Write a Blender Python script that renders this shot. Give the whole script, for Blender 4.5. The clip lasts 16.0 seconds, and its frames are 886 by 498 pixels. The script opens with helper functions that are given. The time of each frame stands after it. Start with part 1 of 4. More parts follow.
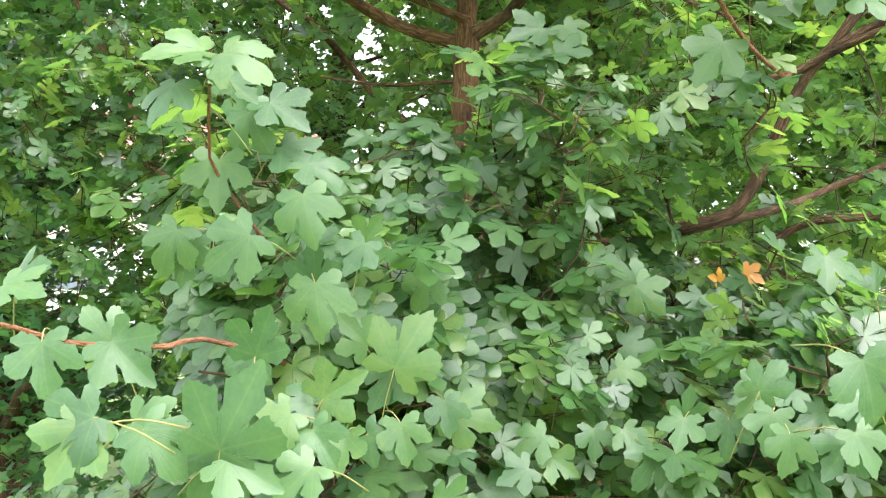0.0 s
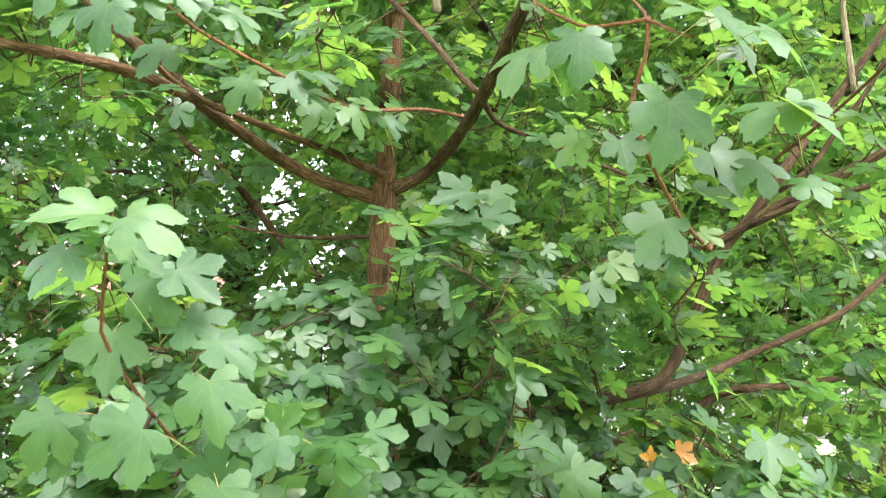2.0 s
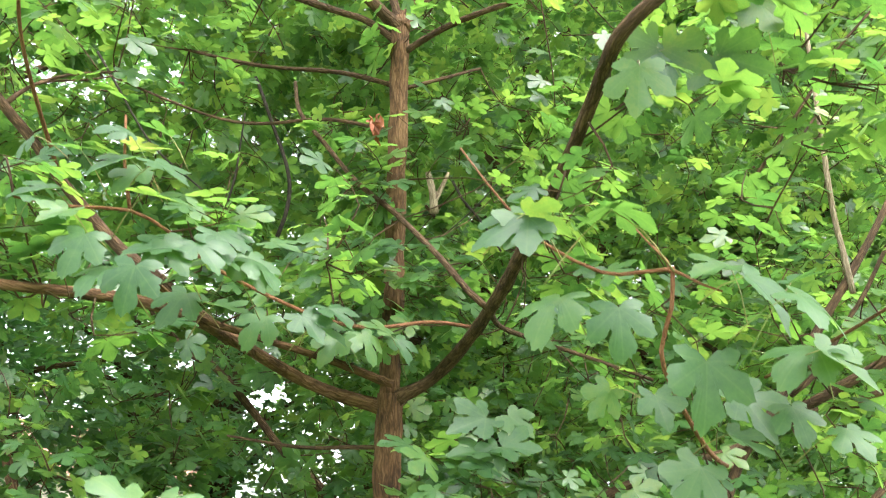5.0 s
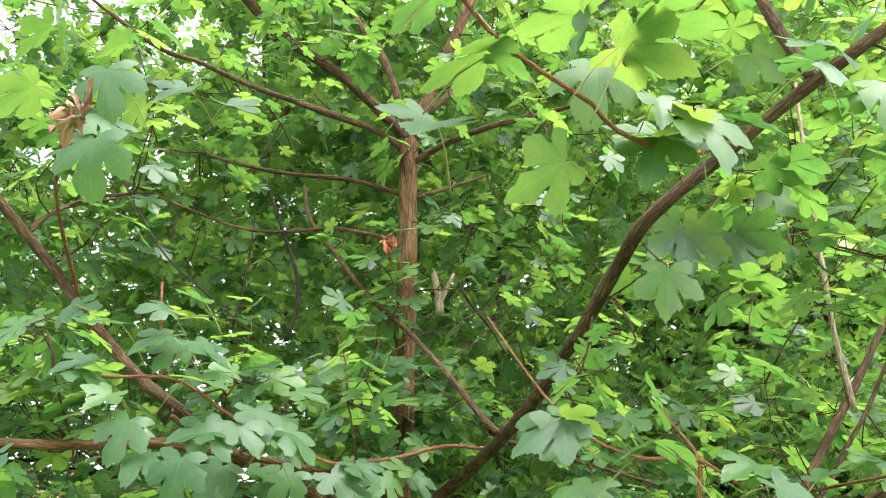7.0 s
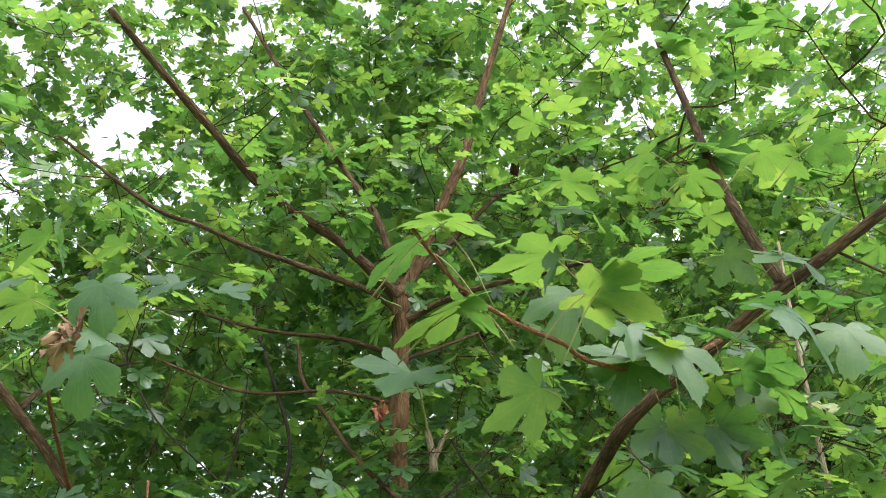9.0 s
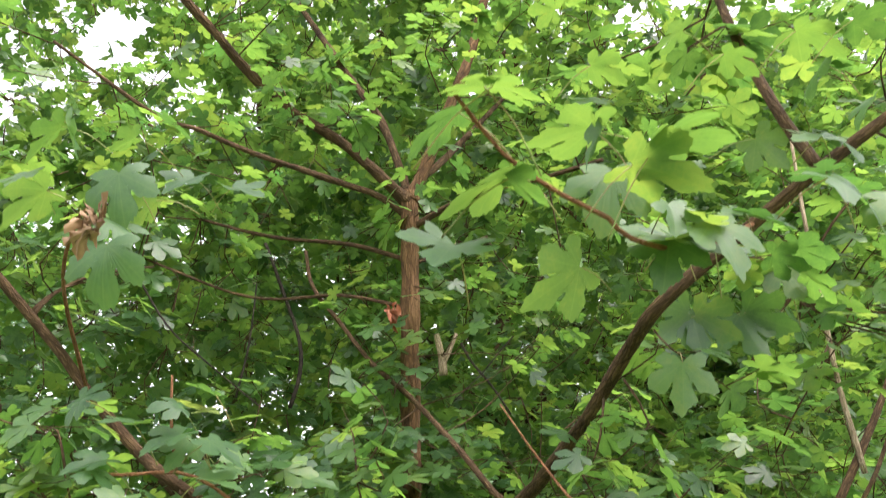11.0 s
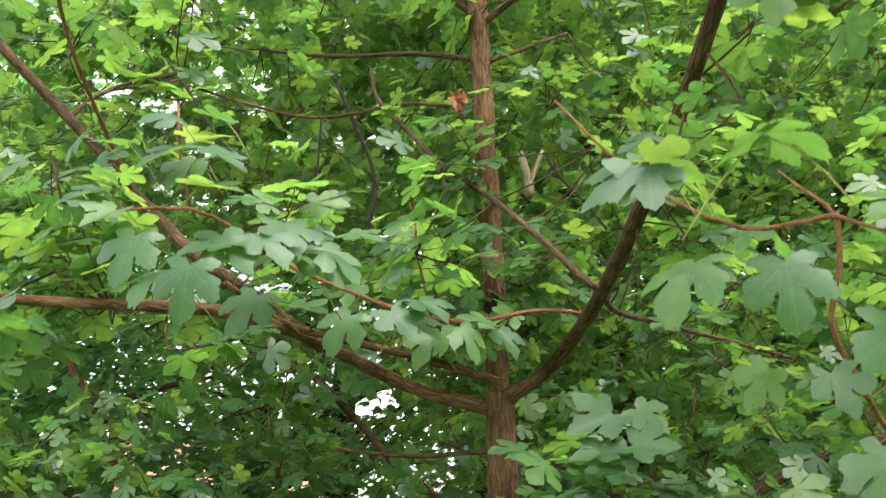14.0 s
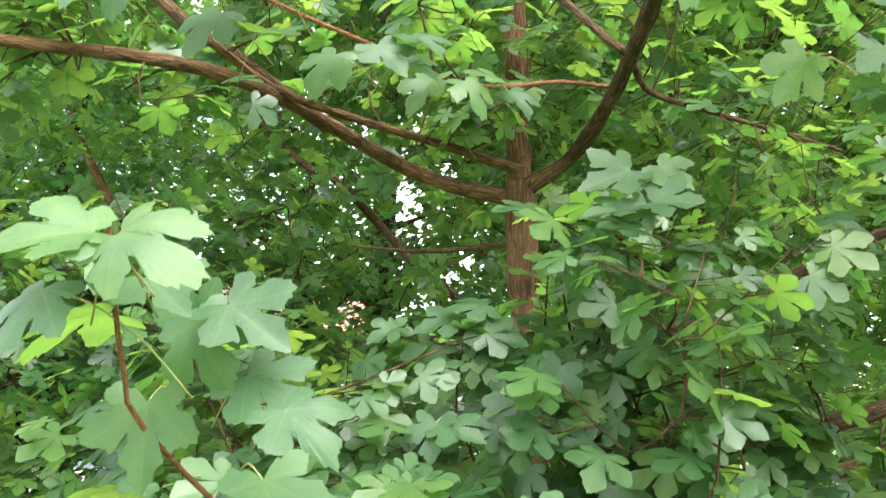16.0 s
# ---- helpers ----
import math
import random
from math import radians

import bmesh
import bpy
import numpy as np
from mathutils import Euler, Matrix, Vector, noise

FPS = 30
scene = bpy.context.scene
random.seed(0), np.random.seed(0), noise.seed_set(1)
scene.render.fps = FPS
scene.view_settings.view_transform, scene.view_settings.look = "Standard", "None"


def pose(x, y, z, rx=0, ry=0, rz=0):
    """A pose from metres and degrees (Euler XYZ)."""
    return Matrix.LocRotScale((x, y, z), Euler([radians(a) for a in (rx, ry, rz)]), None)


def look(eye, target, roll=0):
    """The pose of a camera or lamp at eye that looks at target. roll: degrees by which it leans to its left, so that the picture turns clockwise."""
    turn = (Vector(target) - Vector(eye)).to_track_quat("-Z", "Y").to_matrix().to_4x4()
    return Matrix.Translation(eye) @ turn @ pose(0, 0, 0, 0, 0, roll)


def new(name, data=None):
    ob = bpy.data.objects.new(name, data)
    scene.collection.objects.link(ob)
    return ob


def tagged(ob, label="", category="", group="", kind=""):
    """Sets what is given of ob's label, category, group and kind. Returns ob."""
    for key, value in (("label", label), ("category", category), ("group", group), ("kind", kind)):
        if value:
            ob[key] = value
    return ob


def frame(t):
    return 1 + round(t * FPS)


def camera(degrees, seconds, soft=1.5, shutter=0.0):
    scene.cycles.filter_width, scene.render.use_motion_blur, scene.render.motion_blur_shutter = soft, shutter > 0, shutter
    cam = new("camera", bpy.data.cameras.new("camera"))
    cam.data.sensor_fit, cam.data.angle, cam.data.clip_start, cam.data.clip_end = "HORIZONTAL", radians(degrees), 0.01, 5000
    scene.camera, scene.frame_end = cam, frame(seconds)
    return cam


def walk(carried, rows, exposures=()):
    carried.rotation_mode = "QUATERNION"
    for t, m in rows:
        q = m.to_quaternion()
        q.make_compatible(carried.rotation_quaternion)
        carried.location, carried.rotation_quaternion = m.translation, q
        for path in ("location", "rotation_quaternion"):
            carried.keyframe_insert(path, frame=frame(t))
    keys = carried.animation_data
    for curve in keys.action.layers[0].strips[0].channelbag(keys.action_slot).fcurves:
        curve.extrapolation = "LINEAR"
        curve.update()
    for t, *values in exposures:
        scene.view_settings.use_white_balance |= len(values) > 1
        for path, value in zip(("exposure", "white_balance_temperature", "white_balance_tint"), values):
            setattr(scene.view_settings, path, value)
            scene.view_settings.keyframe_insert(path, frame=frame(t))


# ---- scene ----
cam = camera(54.1, 16.0, soft=1.0, shutter=0.3)
PATH = [
    (0, (0.123, 0.413, 1.815), (0.044, 2.412, 1.844), 3.3),
    (0.5, (0.127, 0.442, 1.818), (0.055, 2.437, 1.925), 3.6),
    (1, (0.126, 0.471, 1.826), (0.1, 2.463, 1.999), 4.0),
    (1.5, (0.106, 0.487, 1.846), (0.173, 2.469, 2.108), 4.3),
    (2, (0.088, 0.509, 1.866), (0.213, 2.471, 2.231), 4.1),
    (2.5, (0.083, 0.517, 1.876), (0.226, 2.459, 2.335), 4.2),
    (3, (0.083, 0.522, 1.89), (0.225, 2.446, 2.417), 4.5),
    (3.5, (0.076, 0.522, 1.903), (0.22, 2.426, 2.499), 4.7),
    (4, (0.078, 0.515, 1.919), (0.214, 2.405, 2.561), 4.6),
    (4.5, (0.066, 0.51, 1.934), (0.204, 2.379, 2.633), 3.8),
    (5, (0.026, 0.5, 1.97), (0.167, 2.361, 2.689), 2.6),
    (5.2, (0.006, 0.485, 1.995), (0.152, 2.34, 2.727), 2.7),
    (7.3, (-0.053, 0.39, 2.134), (0.128, 2.214, 2.934), 2.1),
    (7.5, (-0.049, 0.381, 2.143), (0.129, 2.207, 2.939), 1.7),
    (8, (-0.053, 0.358, 2.174), (0.087, 2.148, 3.055), 2.1),
    (8.5, (-0.044, 0.333, 2.201), (0.103, 2.054, 3.209), 1.9),
    (8.7, (-0.04, 0.326, 2.21), (0.108, 2.027, 3.251), 2.1),
    (10.8, (-0.079, 0.343, 2.207), (0.103, 2.116, 3.113), 0.7),
    (11, (-0.08, 0.372, 2.186), (0.1, 2.162, 3.061), 1.0),
    (11.5, (-0.078, 0.393, 2.168), (0.105, 2.228, 2.941), 1.0),
    (12, (-0.068, 0.417, 2.139), (0.12, 2.264, 2.883), 1.0),
    (12.5, (-0.072, 0.461, 2.122), (0.129, 2.308, 2.861), 1.1),
    (13, (-0.051, 0.484, 2.103), (0.138, 2.336, 2.834), 0.7),
    (13.5, (-0.009, 0.582, 2.081), (0.091, 2.443, 2.808), -0.9),
    (14, (0.034, 0.664, 2.006), (-0.052, 2.532, 2.715), 0.2),
    (14.5, (0.085, 0.725, 1.983), (-0.067, 2.624, 2.59), 0.3),
    (15, (0.102, 0.751, 1.968), (-0.076, 2.66, 2.539), 0.8),
    (15.5, (0.106, 0.786, 1.942), (-0.082, 2.717, 2.428), 0.7),
    (16, (0.089, 0.818, 1.915), (-0.112, 2.772, 2.293), 1.0),
]
EXPOSURES = [(0, 3.24, 6450, 15), (1.5, 3.24, 6500, 11), (2.3, 3.32, 6550, 10), (3.2, 3.25, 6550, 11), (3.8, 3.03, 6500, 8), (5.2, 3.1, 6500, 8), (7.3, 2.85, 6450, 9), (8.0, 2.58, 6400, 9), (8.7, 2.05, 6350, 8), (10.8, 2.34, 6700, 14), (11.5, 2.66, 6900, 17), (12.5, 2.79, 6850, 15), (14, 2.71, 6650, 9), (15, 3.06, 6650, 8), (16, 3.2, 6600, 8)]
walk(cam, [(t, look(eye, target, roll)) for t, eye, target, roll in PATH], EXPOSURES)

# ---- daylight: a bright veiled sky, the sun veiled, high behind the way ----
SUN_ELEVATION, SUN_AZIMUTH = radians(64), radians(145)
world = bpy.data.worlds.new("world")
scene.world = world
world.use_nodes = True
wn = world.node_tree.nodes
sky = wn.new("ShaderNodeTexSky")
sky.sky_type = "NISHITA"
sky.sun_disc = False
sky.sun_elevation, sky.sun_rotation = SUN_ELEVATION, SUN_AZIMUTH
sky.air_density, sky.dust_density, sky.ozone_density = 1.0, 4.0, 0.6
wn["Background"].inputs["Strength"].default_value = 0.15
veil = wn.new("ShaderNodeHueSaturation")  # thin cloud takes the blue out
veil.inputs["Saturation"].default_value = 0.26
world.node_tree.links.new(sky.outputs[0], veil.inputs["Color"])
world.node_tree.links.new(veil.outputs[0], wn["Background"].inputs[0])
sun = new("sun", bpy.data.lights.new("sun", "SUN"))
sun.data.energy, sun.data.angle, sun.data.color = 0.35, radians(75), (1.0, 0.96, 0.88)
toward = Vector((math.sin(SUN_AZIMUTH) * math.cos(SUN_ELEVATION), math.cos(SUN_AZIMUTH) * math.cos(SUN_ELEVATION), math.sin(SUN_ELEVATION)))
sun.matrix_world = look(toward * 40, (0, 0, 0))


# ---- materials ----
def material(name):
    m = bpy.data.materials.new(name)
    m.use_nodes = True
    return m, m.node_tree.nodes, m.node_tree.links, m.node_tree.nodes["Principled BSDF"]


def math_node(n, l, op, a, b=None, c=None):
    k = n.new("ShaderNodeMath")
    k.operation = op
    for i, v in enumerate((a, b, c)):
        if v is None:
            continue
        if isinstance(v, (int, float)):
            k.inputs[i].default_value = v
        else:
            l.new(v, k.inputs[i])
    return k.outputs[0]


def ramp(n, l, fac, stops):
    r = n.new("ShaderNodeValToRGB")
    while len(r.color_ramp.elements) < len(stops):
        r.color_ramp.elements.new(0.5)
    for e, (p, c) in zip(r.color_ramp.elements, stops):
        e.position, e.color = p, (*c, 1)
    l.new(fac, r.inputs[0])
    return r.outputs[0]


def mix_color(n, l, fac, a, b, blend="MIX"):
    k = n.new("ShaderNodeMix")
    k.data_type, k.blend_type = "RGBA", blend
    for sock, v in ((k.inputs[0], fac), (k.inputs[6], a), (k.inputs[7], b)):
        if isinstance(v, (int, float)):
            sock.default_value = v
        elif isinstance(v, tuple):
            sock.default_value = (*v, 1)
        else:
            l.new(v, sock)
    return k.outputs[2]


def leaf_material(name, stops, through_stops, single, gloss=0.43, share=0.46, veins=True, shine=0.75):
    """Blade: waxy upper side, light let through, paler veins fanning from the stalk."""
    m, n, l, p = material(name)
    if single:
        rnd = n.new("ShaderNodeObjectInfo").outputs["Random"]
    else:
        rnd = n.new("ShaderNodeNewGeometry").outputs["Random Per Island"]
    uv = n.new("ShaderNodeUVMap")
    grain = n.new("ShaderNodeTexNoise")
    grain.inputs["Scale"].default_value, grain.inputs["Detail"].default_value = 3.5, 3
    shift = n.new("ShaderNodeVectorMath")
    shift.operation = "MULTIPLY_ADD"
    shift.inputs[1].default_value = (1, 1, 1)
    l.new(uv.outputs[0], shift.inputs[0])
    comb = n.new("ShaderNodeCombineXYZ")
    l.new(math_node(n, l, "MULTIPLY", rnd, 97.0), comb.inputs[2])
    l.new(comb.outputs[0], shift.inputs[2])
    l.new(shift.outputs[0], grain.inputs["Vector"])
    fine = n.new("ShaderNodeTexNoise")
    fine.inputs["Scale"].default_value, fine.inputs["Detail"].default_value = 17, 2
    l.new(shift.outputs[0], fine.inputs["Vector"])
    blotch = math_node(n, l, "ADD", math_node(n, l, "MULTIPLY_ADD", grain.outputs["Fac"], 0.8, -0.4), math_node(n, l, "MULTIPLY_ADD", fine.outputs["Fac"], 0.4, -0.2))
    fac = math_node(n, l, "ADD", rnd, blotch)
    top, thru = ramp(n, l, fac, stops), ramp(n, l, fac, through_stops)
    if veins:
        sep = n.new("ShaderNodeSeparateXYZ")
        l.new(uv.outputs[0], sep.inputs[0])
        ax = math_node(n, l, "ABSOLUTE", sep.outputs[0])
        near = None
        for a in (0.0, 50.0, 92.0):
            s, c = math.sin(radians(a)), math.cos(radians(a))
            d = math_node(n, l, "ABSOLUTE", math_node(n, l, "SUBTRACT", math_node(n, l, "MULTIPLY", ax, c), math_node(n, l, "MULTIPLY", sep.outputs[1], s)))
            near = d if near is None else math_node(n, l, "MINIMUM", near, d)
        line = n.new("ShaderNodeMapRange")
        line.inputs[1].default_value, line.inputs[2].default_value = 0.004, 0.022
        line.inputs[3].default_value, line.inputs[4].default_value = 1.0, 0.0
        l.new(near, line.inputs[0])
        vein = math_node(n, l, "MULTIPLY", line.outputs[0], 0.12)
        top = mix_color(n, l, vein, top, (0.22, 0.30, 0.10))
        bump = n.new("ShaderNodeBump")
        bump.inputs["Strength"].default_value, bump.inputs["Distance"].default_value = 0.03, 0.002
        l.new(math_node(n, l, "SUBTRACT", grain.outputs["Fac"], line.outputs[0]), bump.inputs["Height"])
        l.new(bump.outputs[0], p.inputs["Normal"])
    l.new(top, p.inputs["Base Color"])
    l.new(math_node(n, l, "MULTIPLY_ADD", grain.outputs["Fac"], 0.3, gloss - 0.17), p.inputs["Roughness"])
    p.inputs["Specular IOR Level"].default_value = shine
    tr = n.new("ShaderNodeBsdfTranslucent")
    l.new(thru, tr.inputs["Color"])
    ms = n.new("ShaderNodeMixShader")
    ms.inputs[0].default_value = share
    l.new(p.outputs[0], ms.inputs[1])
    l.new(tr.outputs[0], ms.inputs[2])
    l.new(ms.outputs[0], n["Material Output"].inputs["Surface"])
    return m


def bark_material(name, dark, mid, light, scale=1.0):
    """Fibrous, fissured bark: broken ridges run along the stem, by the stem's own coordinates."""
    m, n, l, p = material(name)
    at = n.new("ShaderNodeAttribute")
    at.attribute_name = "grain"
    warp = n.new("ShaderNodeTexNoise")
    warp.inputs["Scale"].default_value, warp.inputs["Detail"].default_value = 28 * scale, 3
    l.new(at.outputs["Vector"], warp.inputs["Vector"])
    bend = n.new("ShaderNodeVectorMath")
    bend.operation = "MULTIPLY_ADD"
    bend.inputs[1].default_value = (0.012 / scale, 0.012 / scale, 0.03 / scale)
    l.new(warp.outputs["Color"], bend.inputs[0])
    l.new(at.outputs["Vector"], bend.inputs[2])

    def stretched(kind, size, along):
        mp = n.new("ShaderNodeMapping")
        mp.inputs["Scale"].default_value = (scale, scale, along * scale)
        l.new(bend.outputs[0], mp.inputs["Vector"])
        k = n.new(kind)
        k.inputs["Scale"].default_value = size
        l.new(mp.outputs[0], k.inputs["Vector"])
        return k
    ridge = stretched("ShaderNodeTexNoise", 105, 0.16)
    ridge.inputs["Detail"].default_value, ridge.inputs["Roughness"].default_value = 7, 0.68
    plate = stretched("ShaderNodeTexVoronoi", 130, 0.12)
    plate.feature = "DISTANCE_TO_EDGE"
    fibre = stretched("ShaderNodeTexNoise", 420, 0.10)
    fibre.inputs["Detail"].default_value = 4
    big = n.new("ShaderNodeTexNoise")
    big.inputs["Scale"].default_value, big.inputs["Detail"].default_value = 11, 4
    l.new(at.outputs["Vector"], big.inputs["Vector"])
    crack = math_node(n, l, "MINIMUM", math_node(n, l, "MULTIPLY", plate.outputs["Distance"], 5.0), 1.0)
    open_crack = math_node(n, l, "MULTIPLY_ADD", crack, 0.45, 0.55)
    h = math_node(n, l, "MULTIPLY", open_crack, math_node(n, l, "MULTIPLY_ADD", fibre.outputs["Fac"], 0.35, math_node(n, l, "MULTIPLY_ADD", ridge.outputs["Fac"], 1.3, -0.3)))
    fac = math_node(n, l, "ADD", math_node(n, l, "MULTIPLY", h, 0.95), math_node(n, l, "MULTIPLY_ADD", big.outputs["Fac"], 0.7, -0.28))
    l.new(ramp(n, l, fac, [(0.18, dark), (0.46, mid), (0.80, light)]), p.inputs["Base Color"])
    p.inputs["Roughness"].default_value = 0.9
    p.inputs["Specular IOR Level"].default_value = 0.2
    bump = n.new("ShaderNodeBump")
    bump.inputs["Strength"].default_value, bump.inputs["Distance"].default_value = 1.0, 0.006
    l.new(h, bump.inputs["Height"])
    l.new(bump.outputs[0], p.inputs["Normal"])
    return m


def plain_material(name, a, b, scale, rough=0.8, metal=0.0):
    m, n, l, p = material(name)
    g = n.new("ShaderNodeNewGeometry")
    t = n.new("ShaderNodeTexNoise")
    t.inputs["Scale"].default_value, t.inputs["Detail"].default_value = scale, 5
    l.new(g.outputs["Position"], t.inputs["Vector"])
    l.new(ramp(n, l, t.outputs["Fac"], [(0.3, a), (0.7, b)]), p.inputs["Base Color"])
    p.inputs["Roughness"].default_value, p.inputs["Metallic"].default_value = rough, metal
    return m


GREEN = [(0.0, (0.022, 0.058, 0.024)), (0.45, (0.040, 0.094, 0.035)), (0.85, (0.060, 0.126, 0.041)), (1.0, (0.090, 0.150, 0.044))]
GLOW = [(0.0, (0.095, 0.235, 0.042)), (0.45, (0.19, 0.375, 0.056)), (0.85, (0.27, 0.45, 0.066)), (1.0, (0.33, 0.475, 0.07))]
NEAR_GREEN = [(0.0, (0.030, 0.073, 0.030)), (0.5, (0.038, 0.087, 0.034)), (0.9, (0.046, 0.099, 0.036)), (1.0, (0.060, 0.112, 0.038))]
leaf_mat = leaf_material("maple_leaf", NEAR_GREEN, GLOW, True, gloss=0.46, share=0.34, shine=0.38)
foliage_mat = leaf_material("maple_foliage", GREEN, GLOW, False, gloss=0.36, share=0.45, shine=0.5)
far_mat = leaf_material("far_foliage", [(0.0, (0.035, 0.09, 0.028)), (0.6, (0.055, 0.13, 0.036)), (1.0, (0.10, 0.18, 0.045))], GLOW, False, share=0.45, veins=False)
DEEP_GLOW = [(0.0, (0.11, 0.31, 0.07)), (0.6, (0.17, 0.40, 0.08)), (1.0, (0.26, 0.48, 0.08))]
far_deep_mat = leaf_material("deep_green_foliage", [(0.0, (0.025, 0.075, 0.036)), (0.6, (0.04, 0.105, 0.048)), (1.0, (0.06, 0.13, 0.05))], DEEP_GLOW, False, share=0.42, veins=False)
yellow_mat = leaf_material("yellow_leaf", [(0.0, (0.19, 0.25, 0.07)), (1.0, (0.25, 0.28, 0.07))], [(0.0, (0.26, 0.40, 0.07)), (1.0, (0.34, 0.42, 0.08))], True)
red_mat = leaf_material("withered_leaf", [(0.0, (0.15, 0.04, 0.018)), (1.0, (0.26, 0.075, 0.03))], [(0.0, (0.25, 0.05, 0.015)), (1.0, (0.3, 0.08, 0.02))], True, gloss=0.7, share=0.25)
orange_mat = leaf_material("orange_leaf", [(0.0, (0.45, 0.18, 0.02)), (1.0, (0.55, 0.26, 0.03))], [(0.0, (0.6, 0.26, 0.03)), (1.0, (0.7, 0.36, 0.05))], True, veins=False)
brown_mat = leaf_material("brown_leaf", [(0.0, (0.13, 0.07, 0.035)), (1.0, (0.30, 0.18, 0.10))], [(0.0, (0.16, 0.08, 0.035)), (1.0, (0.24, 0.13, 0.06))], True, gloss=0.75, share=0.2)
bark = bark_material("trunk_bark", (0.020, 0.011, 0.006), (0.090, 0.048, 0.022), (0.180, 0.105, 0.054))
bark_dark = bark_material("limb_bark", (0.015, 0.009, 0.005), (0.060, 0.035, 0.018), (0.145, 0.090, 0.048), 1.5)
bark_pale = bark_material("pale_bark", (0.10, 0.075, 0.05), (0.25, 0.19, 0.13), (0.42, 0.34, 0.25), 1.6)
bark_twig = bark_material("twig_bark", (0.10, 0.040, 0.022), (0.20, 0.090, 0.045), (0.30, 0.16, 0.08), 3.0)
bark_black = bark_material("dark_twig_bark", (0.012, 0.010, 0.008), (0.03, 0.024, 0.018), (0.07, 0.055, 0.04), 3.0)
stalk_mat = plain_material("leaf_stalk", (0.13, 0.19, 0.05), (0.22, 0.15, 0.06), 20, 0.5)


# ---- stems ----
def catmull(points, step=0.03):
    """A smooth line through the points, with a stop about every step metres."""
    p = [Vector(q) for q in points]
    p = [2 * p[0] - p[1]] + p + [2 * p[-1] - p[-2]]
    out = []
    for i in range(1, len(p) - 2):
        a, b, c, d = p[i - 1], p[i], p[i + 1], p[i + 2]
        k = max(2, int((c - b).length / step))
        for j in range(k):
            t = j / k
            out.append(0.5 * (2 * b + (c - a) * t + (2 * a - 5 * b + 4 * c - d) * t * t + (3 * b - a - 3 * c + d) * t ** 3))
    out.append(p[-2])
    return out


class Stems:
    """Gathers round tapering tubes into one mesh, with coordinates along the stem for the bark."""

    def __init__(self):
        self.v, self.f, self.g = [], [], []

    def tube(self, line, r0, r1, sides=6, rough=0.0, flare=0.0):
        base, n, run = len(self.v), len(line), 0.0
        side = Vector((1, 0, 0))
        off = random.uniform(0, 50)
        for i, c in enumerate(line):
            ahead = (line[min(i + 1, n - 1)] - line[max(i - 1, 0)]).normalized()
            side = side - ahead * side.dot(ahead)
            if side.length < 1e-4:
                side = ahead.orthogonal()
            side.normalize()
            up = ahead.cross(side)
            if i:
                run += (c - line[i - 1]).length
            u = i / max(1, n - 1)
            r = r0 + (r1 - r0) * u + flare * math.exp(-run / (1.6 * r0))
            for k in range(sides):
                a = 2 * math.pi * k / sides
                rad = r
                if rough:
                    rad *= 1 + rough * noise.noise((3 * math.cos(a) + off, 3 * math.sin(a), run * 9))
                    rad *= 1 + 0.6 * rough * noise.noise((7 * math.cos(a) + off, 7 * math.sin(a), run * 30))
                    rad *= 1 + 0.5 * rough * noise.noise((off, 3.0, run * 14))
                self.v.append(c + side * (rad * math.cos(a)) + up * (rad * math.sin(a)))
                self.g.append((r * math.cos(a), r * math.sin(a), run + off))
            if i:
                q = base + (i - 1) * sides
                for k in range(sides):
                    k2 = (k + 1) % sides
                    self.f.append((q + k, q + k2, q + sides + k2, q + sides + k))
        self.f.append(tuple(range(base, base + sides))[::-1])
        self.f.append(tuple(range(base + (n - 1) * sides, base + n * sides)))

    def part(self, name, mat, parent, label="", kind=""):
        me = bpy.data.meshes.new(name)
        me.from_pydata([tuple(q) for q in self.v], [], self.f)
        at = me.attributes.new("grain", "FLOAT_VECTOR", "POINT")
        at.data.foreach_set("vector", np.array(self.g, dtype=np.float32).ravel())
        me.polygons.foreach_set("use_smooth", [True] * len(me.polygons))
        me.materials.append(mat)
        ob = new(name, me)
        ob.parent = parent
        return tagged(ob, label, kind=kind)


# ---- blades ----
def lobe(degrees, length, width, outer=True):
    """One side, or both, of a lobe: from its foot past a blunt tooth to the tip."""
    a = radians(degrees)
    along, across = (math.sin(a), math.cos(a)), (math.cos(a), -math.sin(a))
    steps = [(0.48, 0.64), (0.61, 0.90), (0.71, 1.0), (0.81, 0.68), (0.91, 0.50), (1.0, 0.0), (0.91, -0.50), (0.81, -0.68), (0.71, -1.0), (0.61, -0.90), (0.48, -0.64)]
    return [(along[0] * u * length + across[0] * v * width, along[1] * u * length + across[1] * v * width) for u, v in (steps if outer else steps[:6])]


def polar(degrees, r):
    return (r * math.sin(radians(degrees)), r * math.cos(radians(degrees)))


# half a five-lobed blade: two side lobes and half of the middle one, with narrow bays between
HALF = [(0.0, 0.0), (0.08, -0.10), (0.20, -0.20), *lobe(104, 0.60, 0.165), polar(80, 0.41), *lobe(53, 0.93, 0.275), polar(28, 0.455), *lobe(0, 1.08, 0.315, False)]
HALF_FAR = [(0.0, 0.0), (0.24, -0.20), (0.56, -0.13), (0.36, 0.08), (0.66, 0.30), (0.78, 0.58), (0.44, 0.60), (0.20, 0.40), (0.27, 0.70), (0.0, 1.03)]
HALF_TINY = [(0.0, -0.05), (0.52, -0.12), (0.44, 0.14), (0.82, 0.52), (0.36, 0.52), (0.0, 1.03)]


